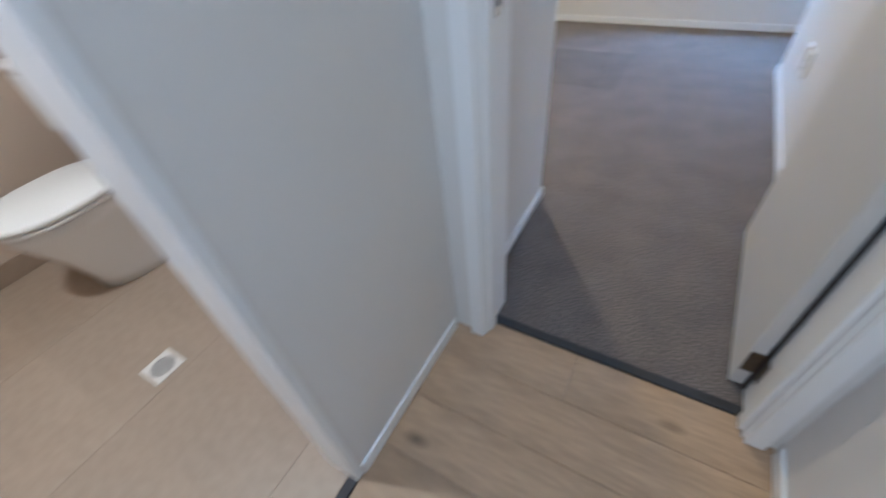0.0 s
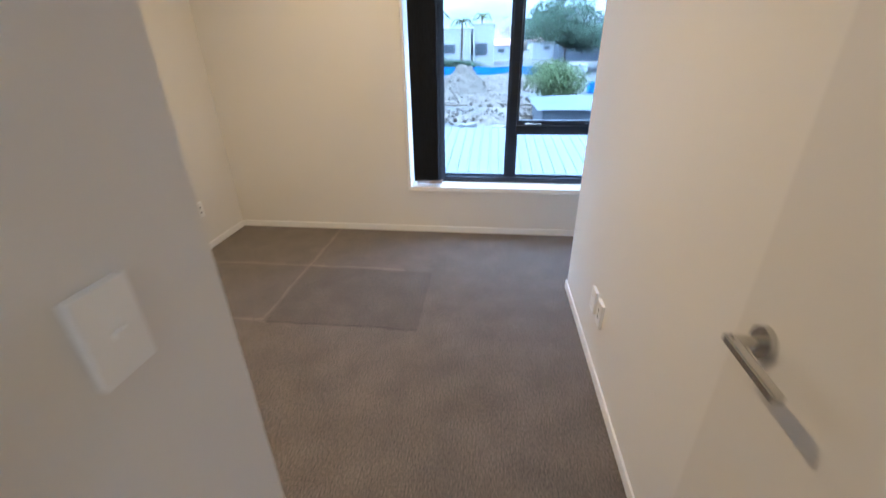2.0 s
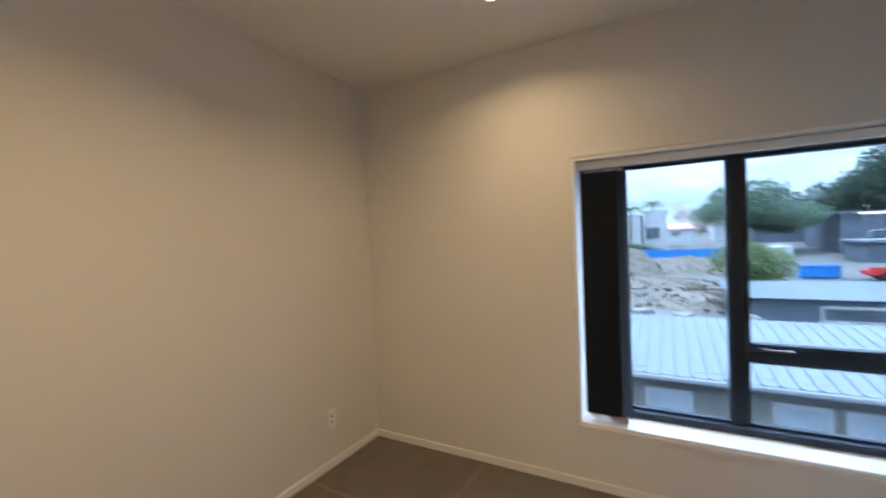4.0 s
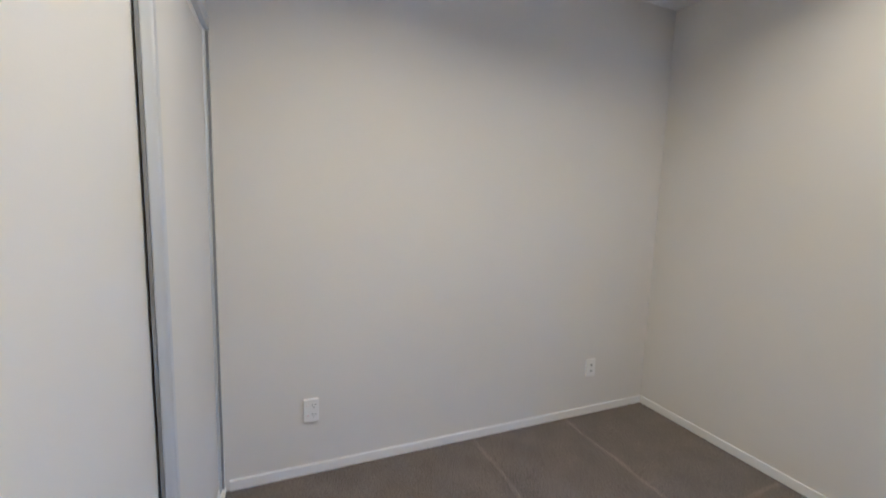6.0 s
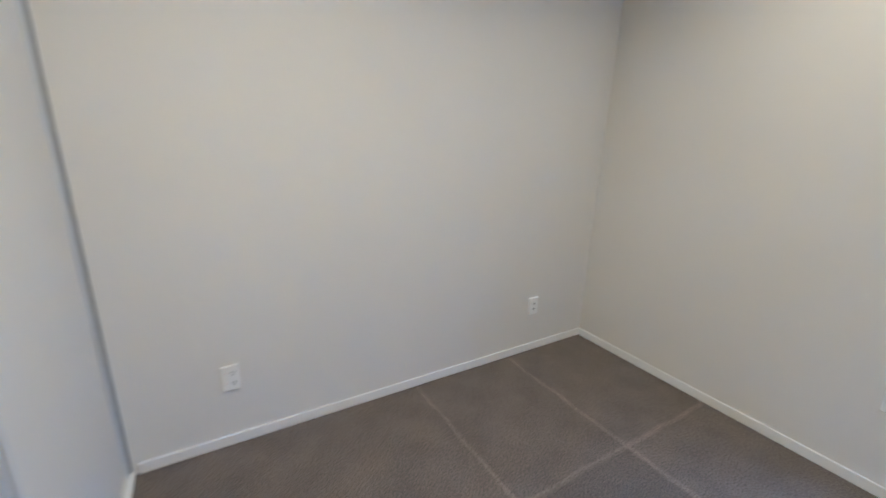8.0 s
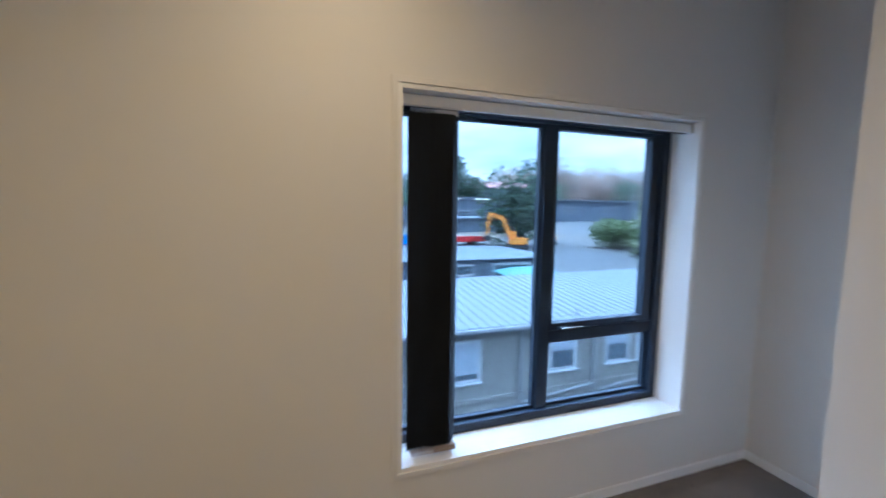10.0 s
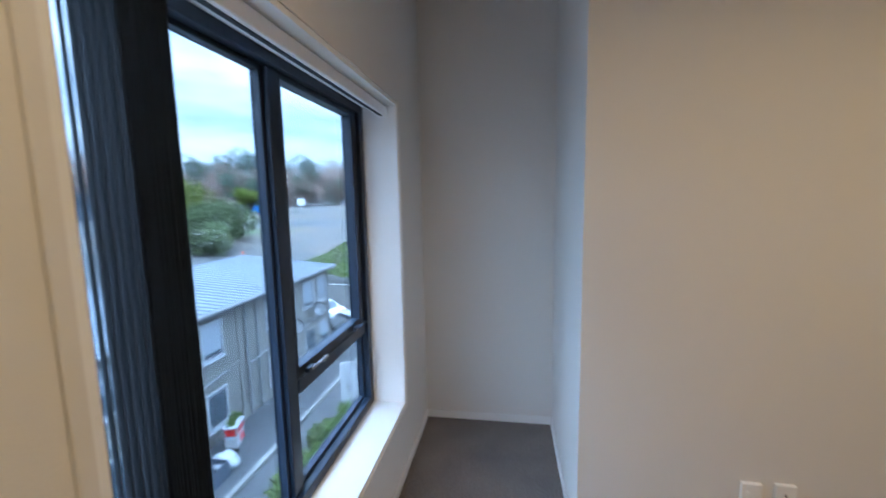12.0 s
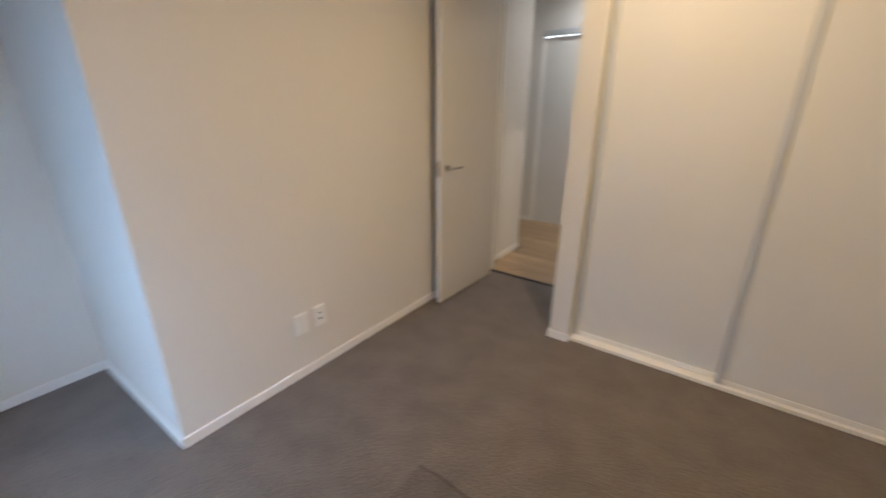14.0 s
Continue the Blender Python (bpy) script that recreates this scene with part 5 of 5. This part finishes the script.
simple_house("house", 20.5, 90, 11, 10, 4.6, "slate", "slate", "grey gabled house beside the big tree", ((-2, 1.5, 1.4, 1.2), (2, 1.5, 1.4, 1.2)), 2.2)
for lx in (22.6, 25.6, 31.0):
    tl = empty("canopy_light", pose(lx, 61.80, 2.938), "lit strip lamp under the warehouse canopy", "strip lamp", "canopy lights")
    part("tube", box(-1.1, 1.1, -0.1, 0.1, -0.06, 0.06, 0.02), "lens", tl)

hoard = empty("site_hoarding", pose(0, 60, height(0, 60)), "bright blue hoarding fence along the building site", "hoarding")
for i in range(11):
    part("panel", box(-7.4 + i * 1.5, -5.93 + i * 1.5, -0.03, 0.03, -0.3, 1.02 + 0.05 * (i % 2), 0.01), "blue", hoard)
    part("post", box(-7.44 + i * 1.5, -7.36 + i * 1.5, 0.03, 0.11, -0.4, 1.1), "slate", hoard)
hoard2 = empty("site_hoarding", pose(76, 56, height(76, 56), 0, 0, -30), "blue hoarding panels by the far fence", "hoarding")
for i in range(7):
    part("panel", box(-7 + i * 2.0, -5.04 + i * 2.0, -0.03, 0.03, -0.3, 1.9, 0.01), "blue", hoard2)
tank = empty("water_tank", pose(13.2, 57, height(13.2, 57)), "pale round water tank on the site", "water tank")
part("shell", tube(1.22, 1.26, (0, 0, -0.3), (0, 0, 1.25), 28), "white", tank, "", False)
part("lid", tube(1.26, 0.4, (0, 0, 1.25), (0, 0, 1.45), 28), "white", tank)


def rubble():
    rnd = random.Random(3)
    hp = new("rubble_heap", bpy.data.meshes.new("rubble_heap"))
    bm = bmesh.new()
    piles = ((-0.8, 41, 3.0, 2.3), (3.2, 43, 4.0, 1.5), (7.5, 44, 3.2, 1.7), (-3.5, 36, 3.2, 1.1), (2.0, 33, 3.8, 0.7), (-3.0, 26, 4.0, 0.45), (2.0, 24.5, 4.0, 0.4), (6.0, 26.5, 2.5, 0.5))
    for px, py, pr, ph in piles:
        z0 = height(px, py)
        rows = []
        for k in range(21):
            r, row = pr * k / 20, []
            for a in range(48):
                x, y = px + r * math.cos(a * math.tau / 48), py + r * math.sin(a * math.tau / 48)
                z = z0 - 0.25 + (ph + 0.25) * (1 - (k / 20) ** 1.3) * (1 + 0.30 * noise.noise((x * 1.1, y * 1.1, ph)))
                z += 0.16 * noise.noise((x * 3.3, y * 3.3, 7)) + 0.08 * noise.noise((x * 8.1, y * 8.1, 3))
                row.append(bm.verts.new((x, y, z)))
            rows.append(row)
        for a, b in zip(rows, rows[1:]):
            for i in range(48):
                bm.faces.new((a[i], b[i], b[(i + 1) % 48], a[(i + 1) % 48]))
    bmesh.ops.remove_doubles(bm, verts=bm.verts[:], dist=0.0005)
    bm.to_mesh(hp.data)
    bm.free()
    hp.data.materials.append(M["rubble"])
    tagged(hp, "heaps of pale earth and broken concrete on the site", "rubble", "", "stuff")
    bm = bmesh.new()
    for _ in range(900):
        px, py, pr, ph = rnd.choice(piles)
        a, q = rnd.uniform(0, math.tau), math.sqrt(rnd.random()) * 1.25
        x, y = px + pr * q * math.cos(a), py + pr * q * math.sin(a)
        s = rnd.uniform(0.05, 0.20)
        z = height(x, y) + max(0, ph * (1 - q ** 1.3)) * 0.95 - 0.03
        g = bmesh.ops.create_icosphere(bm, subdivisions=1, radius=s, matrix=pose(x, y, z, rnd.uniform(0, 360), rnd.uniform(0, 360), 0) @ Matrix.Diagonal((1, rnd.uniform(0.5, 1), rnd.uniform(0.4, 0.9), 1)))
    st = link("broken_stones", bm, "rubble")
    tagged(st, "loose broken stones and concrete lumps over the heaps", "stones", "", "stuff")
    for i in range(14):
        x, y = rnd.uniform(-4, 6), rnd.uniform(24, 31)
        tb = tagged(link("timber_length", box(-1.3, 1.3, -0.07, 0.07, 0, 0.08, 0.01), "bark"), "weathered timber length lying on the site", "timber", "site timbers")
        tb.matrix_world = pose(x, y, height(x, y) + 0.10, 0, 0, rnd.uniform(-25, 25))
    for i in range(5):
        x, y = (-3.0, -1.4, 0.9, 2.6, 5.2)[i], 19.0 + 0.4 * (i % 3)
        bk = tagged(link("concrete_block", box(-0.45, 0.45, -0.3, 0.3, 0, 0.5, 0.03), "concrete"), "grey concrete block at the edge of the site", "block", "site blocks")
        bk.matrix_world = pose(x, y, height(x, y) - 0.02, 0, 0, i * 23)


rubble()


def excavator(x, y, turn):
    e = empty("excavator", on_land(x, y, turn, 0.55), "orange excavator with a raised boom on the yard", "excavator")
    for s in (-1.1, 1.1):
        part("track", box(-1.9, 1.9, s - 0.3, s + 0.3, 0, 0.8, 0.25, 3), "tyre", e)
    part("house", box(-1.7, 1.2, -1.2, 1.2, 0.9, 2.0, 0.12), "orange", e)
    cab = part("cab", box(0.0, 1.3, -1.15, -0.1, 2.0, 3.1, 0.1), "orange", e)
    part("cab_glass", box(0.15, 1.32, -1.17, -0.25, 2.15, 2.95, 0.03), "pane", cab)
    part("turntable", tube(0.7, 0.7, (0, 0, 0.7), (0, 0, 0.95), 20), "tyre", e)
    boom = prism([(0.6, 1.8), (1.2, 1.7), (2.6, 4.9), (4.6, 5.9), (4.5, 6.3), (2.2, 5.5)], -0.22, 0.22)
    bmesh.ops.transform(boom, matrix=pose(0, 0.35, 0, 90, 0, 0), verts=boom.verts[:])
    part("boom", boom, "orange", e)
    arm = prism([(4.4, 6.2), (4.9, 6.0), (5.3, 2.4), (4.9, 2.4)], -0.16, 0.16)
    bmesh.ops.transform(arm, matrix=pose(0, 0.35, 0, 90, 0, 0), verts=arm.verts[:])
    part("dipper_arm", arm, "orange", e)
    part("bucket", box(4.5, 5.6, -0.15, 0.85, 1.5, 2.4, 0.15), "tyre", e)


excavator(20.6, 32.0, 160)
excavator(25.6, 34.5, 150)


def car(x, y, z, turn, paint, label):
    c = empty("car", pose(x, y, z, 0, 0, turn), label, "car", "parked cars")
    side = [(-2.1, 0.30), (-2.15, 0.62), (-2.0, 0.86), (-1.5, 0.94), (-0.95, 1.38), (0.35, 1.42), (1.05, 0.98), (1.85, 0.82), (2.1, 0.62), (2.1, 0.30)]
    bm = bmesh.new()
    rows = []
    for s, k in ((-0.86, 0.0), (-0.80, 1.0), (0.80, 1.0), (0.86, 0.0)):
        rows.append([bm.verts.new((px * (1.0 if k else 0.985), s * (0.86 if pz > 1.0 else 1.0), pz - (0 if k else 0.03))) for px, pz in side])
    for a, b in zip(rows, rows[1:]):
        for i in range(len(side)):
            j = (i + 1) % len(side)
            bm.faces.new((a[i], a[j], b[j], b[i]))
    bm.faces.new(rows[0]), bm.faces.new(rows[-1][::-1])
    bmesh.ops.recalc_face_normals(bm, faces=bm.faces[:])
    part("body", bm, paint, c)
    for s in (-1, 1):
        gl = prism([(-1.30, 0.97), (-0.88, 1.32), (0.30, 1.35), (0.85, 0.98)], -0.01, 0.01)
        bmesh.ops.transform(gl, matrix=pose(0, s * 0.80, 0, 90, 0, 0), verts=gl.verts[:])
        part("side_window", gl, "pane", c)
    for nm, a, b in (("windscreen", (0.40, 1.40), (1.02, 1.00)), ("rear_window", (-0.98, 1.37), (-1.47, 0.97))):
        w = loft([[(a[0], -0.62, a[1] + 0.012), (a[0], 0.62, a[1] + 0.012), (a[0], 0.62, a[1] - 0.01), (a[0], -0.62, a[1] - 0.01)],
                  [(b[0], -0.70, b[1] + 0.012), (b[0], 0.70, b[1] + 0.012), (b[0], 0.70, b[1] - 0.01), (b[0], -0.70, b[1] - 0.01)]])
        part(nm, w, "pane", c)
    for wx in (-1.3, 1.3):
        for s in (-1, 1):
            wh = part("wheel", tube(0.32, 0.32, (wx, s * 0.70, 0.32), (wx, s * 0.88, 0.32), 24), "tyre", c)
            part("rim", tube(0.19, 0.17, (wx, s * 0.875, 0.32), (wx, s * 0.895, 0.32), 18), "silver", wh)
    for s in (-0.6, 0.6):
        part("headlight", box(2.0, 2.11, s - 0.16, s + 0.16, 0.60, 0.74, 0.02), "white", c)
        part("tail_light", box(-2.16, -2.05, s - 0.14, s + 0.14, 0.66, 0.80, 0.02), "red", c)


car(26.6, 9.9, GZ, 62, "carpaint", "silver hatchback parked by the flats")
car(28.9, 13.6, GZ, 78, "carwhite", "white car parked by the retaining wall")
structure("retaining_wall", boxes([(30.9, 31.25, -10, 16.2, GZ, -5.1), (24.5, 30.9, 15.75, 16.1, GZ, -4.2)]), "concrete", "grey concrete retaining wall round the car court", "retaining wall")
gr = []
for i in range(9000):
    u, v = random.random(), random.random()
    gr.append((31.9 + 12 * u, 4.0 + 13 * v))
gv, gf = [], []
for x, y in gr:
    z, k = height(x, y), len(gv)
    a = random.uniform(0, 6.28)
    gv += [(x - 0.12 * math.cos(a), y - 0.12 * math.sin(a), z - 0.02), (x + 0.12 * math.cos(a), y + 0.12 * math.sin(a), z - 0.02), (x + random.uniform(-0.1, 0.1), y + random.uniform(-0.1, 0.1), z + random.uniform(0.10, 0.22))]
    gf.append((k, k + 1, k + 2))
grass = new("grass", bpy.data.meshes.new("grass"))
grass.data.from_pydata(gv, [], gf)
grass.data.materials.append(M["hedge"])
tagged(grass, "strip of mown green grass above the retaining wall", "grass", "", "stuff")

van = empty("minibus", on_land(118, 62, 25), "white minibus parked on the far forecourt", "minibus")
part("body", box(-3.2, 3.2, -1.1, 1.1, 0.45, 2.6, 0.2, 3), "carwhite", van)
part("window_band", box(-3.0, 2.9, -1.12, 1.12, 1.5, 2.15, 0.03), "pane", van)
for wx in (-2.0, 2.0):
    for s in (-1, 1):
        part("wheel", tube(0.42, 0.42, (wx, s * 0.9, 0.42), (wx, s * 1.12, 0.42), 18), "tyre", van)

cone = empty("traffic_cone", on_land(29.3, 19.6), "orange traffic cone with a pale band on the driveway", "traffic cone")
part("base", box(-0.24, 0.24, -0.24, 0.24, -0.05, 0.05, 0.01), "orange", cone)
part("shell", tube(0.19, 0.035, (0, 0, 0.05), (0, 0, 0.95), 18), "cone", cone)
part("band", tube(0.136, 0.098, (0, 0, 0.40), (0, 0, 0.62), 18), "white", cone, "pale reflective band")

fence = empty("far_fence", pose(0, 0, 0), "grey rail fence across the forecourt", "fence")
for i in range(22):
    x, y = 116 + i * 1.6, 72 - i * 2.6
    z = height(x, y)
    part("post", tube(0.07, 0.07, (x, y, z), (x, y, z + 1.6), 6), "pipe", fence)
    if i < 21:
        x2, y2 = x + 1.6, y - 2.6
        for hz in (1.0, 2.0):
            part("rail", tube(0.04, 0.04, (x, y, z + hz * 0.78), (x2, y2, height(x2, y2) + hz * 0.78), 5), "pipe", fence)
for gx, gy in ((110, 42), (112, 39)):
    gp = tagged(link("gate_post", tube(0.45, 0.42, (0, 0, 0), (0, 0, 3.0), 10), "white"), "stout white gate post on the forecourt", "gate post", "gate posts")
    gp.matrix_world = on_land(gx, gy)


def street_lamp(x, y, h, turn):
    s = empty("street_lamp", on_land(x, y, turn), "grey street lamp with a curved outreach arm", "street lamp", "street lamps")
    part("column", tube(0.12, 0.07, (0, 0, 0), (0, 0, h), 10), "pipe", s)
    pts = [(0.28 * k * 1.0, 0, h + 0.9 * math.sin(k / 6 * 1.5)) for k in range(7)]
    for a, b in zip(pts, pts[1:]):
        part("arm", tube(0.05, 0.05, a, b, 6), "pipe", s)
    part("lantern", box(1.5, 2.2, -0.15, 0.15, h + 0.82, h + 0.95, 0.04), "pipe", s)


street_lamp(71, 70, 12.5, 20)
street_lamp(66, 64, 7.5, 200)
red = empty("red_flatbed", on_land(16.8, 37.0, 0, 0.62), "low red flatbed body in the yard", "flatbed")
part("deck", box(-4.2, 4.2, -1.1, 1.1, 0.6, 1.1, 0.05), "red", red)
part("tailboard", box(-4.2, 4.2, -1.15, -1.05, 1.1, 1.5, 0.02), "red", red)
for wx in (-2.8, -1.6, 2.2):
    part("wheel", tube(0.45, 0.45, (wx, -1.1, 0.45), (wx, -0.8, 0.45), 16), "tyre", red)
    part("wheel", tube(0.45, 0.45, (wx, 0.8, 0.45), (wx, 1.1, 0.45), 16), "tyre", red)
skip = empty("blue_skip", on_land(12.0, 38.0, 0, 0.62), "blue steel skip in the yard", "skip")
part("body", prism([(-1.8, -0.9), (1.8, -0.9), (1.8, 0.9), (-1.8, 0.9)], 0.1, 1.5, 0.05), "blue", skip)
part("rim", boxes([(-1.9, 1.9, -1.0, -0.9, 1.4, 1.55), (-1.9, 1.9, 0.9, 1.0, 1.4, 1.55)]), "blue", skip)


# ---- floor pieces ----
def planks():
    fl = tagged(new("floor_hall"), "pale oak plank floor of the hall", "timber floor", "", "structure")
    W, Lp, g = 0.180, 1.5, 0.0016
    bm = box(0, Lp - g, 0, W - g, -0.0135, 0.0, 0.0012, 1)
    me = bpy.data.meshes.new("plank")
    bm.to_mesh(me)
    bm.free()
    me.materials.append(M["plank"])
    rnd = random.Random(4)
    y = -3.5035
    row = 0
    while y > -6.0:
        x = HX0 - rnd.uniform(0.1, 1.2) if row else 2.232 - Lp
        while x < 4.4:
            a, b = max(x, HX0 + 0.002), min(x + Lp, (HX1 - 0.002) if y > -4.22 else 4.398)
            if b - a > 0.04:
                if a == x and b == x + Lp:
                    data = me
                else:
                    bm = box(0, b - a - g, 0, W - g, -0.0135, 0.0, 0.0012, 1)
                    data = bpy.data.meshes.new("plank")
                    bm.to_mesh(data)
                    bm.free()
                    data.materials.append(M["plank"])
                o = new("plank", data)
                o.parent = fl
                o.location = (a, y - W, 0)
            x += Lp
        y -= W
        row += 1


planks()


def bath_tiles():
    fl = tagged(new("floor_bathroom"), "brown stone-look tile floor of the bathroom", "tile floor", "", "structure")
    S, g = 0.6, 0.002
    x = BX0
    while x < HX0 - 0.05:
        y = BY0
        while y < DY0 - 0.02:
            w, d = min(S, HX0 - 0.0310 - x), min(S / 2, DY0 - 0.0125 - y)
            bm = box(0, w - g, 0, d - g, -0.011, 0.0, 0.0012, 1)
            me = bpy.data.meshes.new("tile")
            bm.to_mesh(me)
            bm.free()
            me.materials.append(M["tile"])
            o = new("tile", me)
            o.parent = fl
            o.location = (x, y, 0)
            y += S / 2
        x += S


bath_tiles()
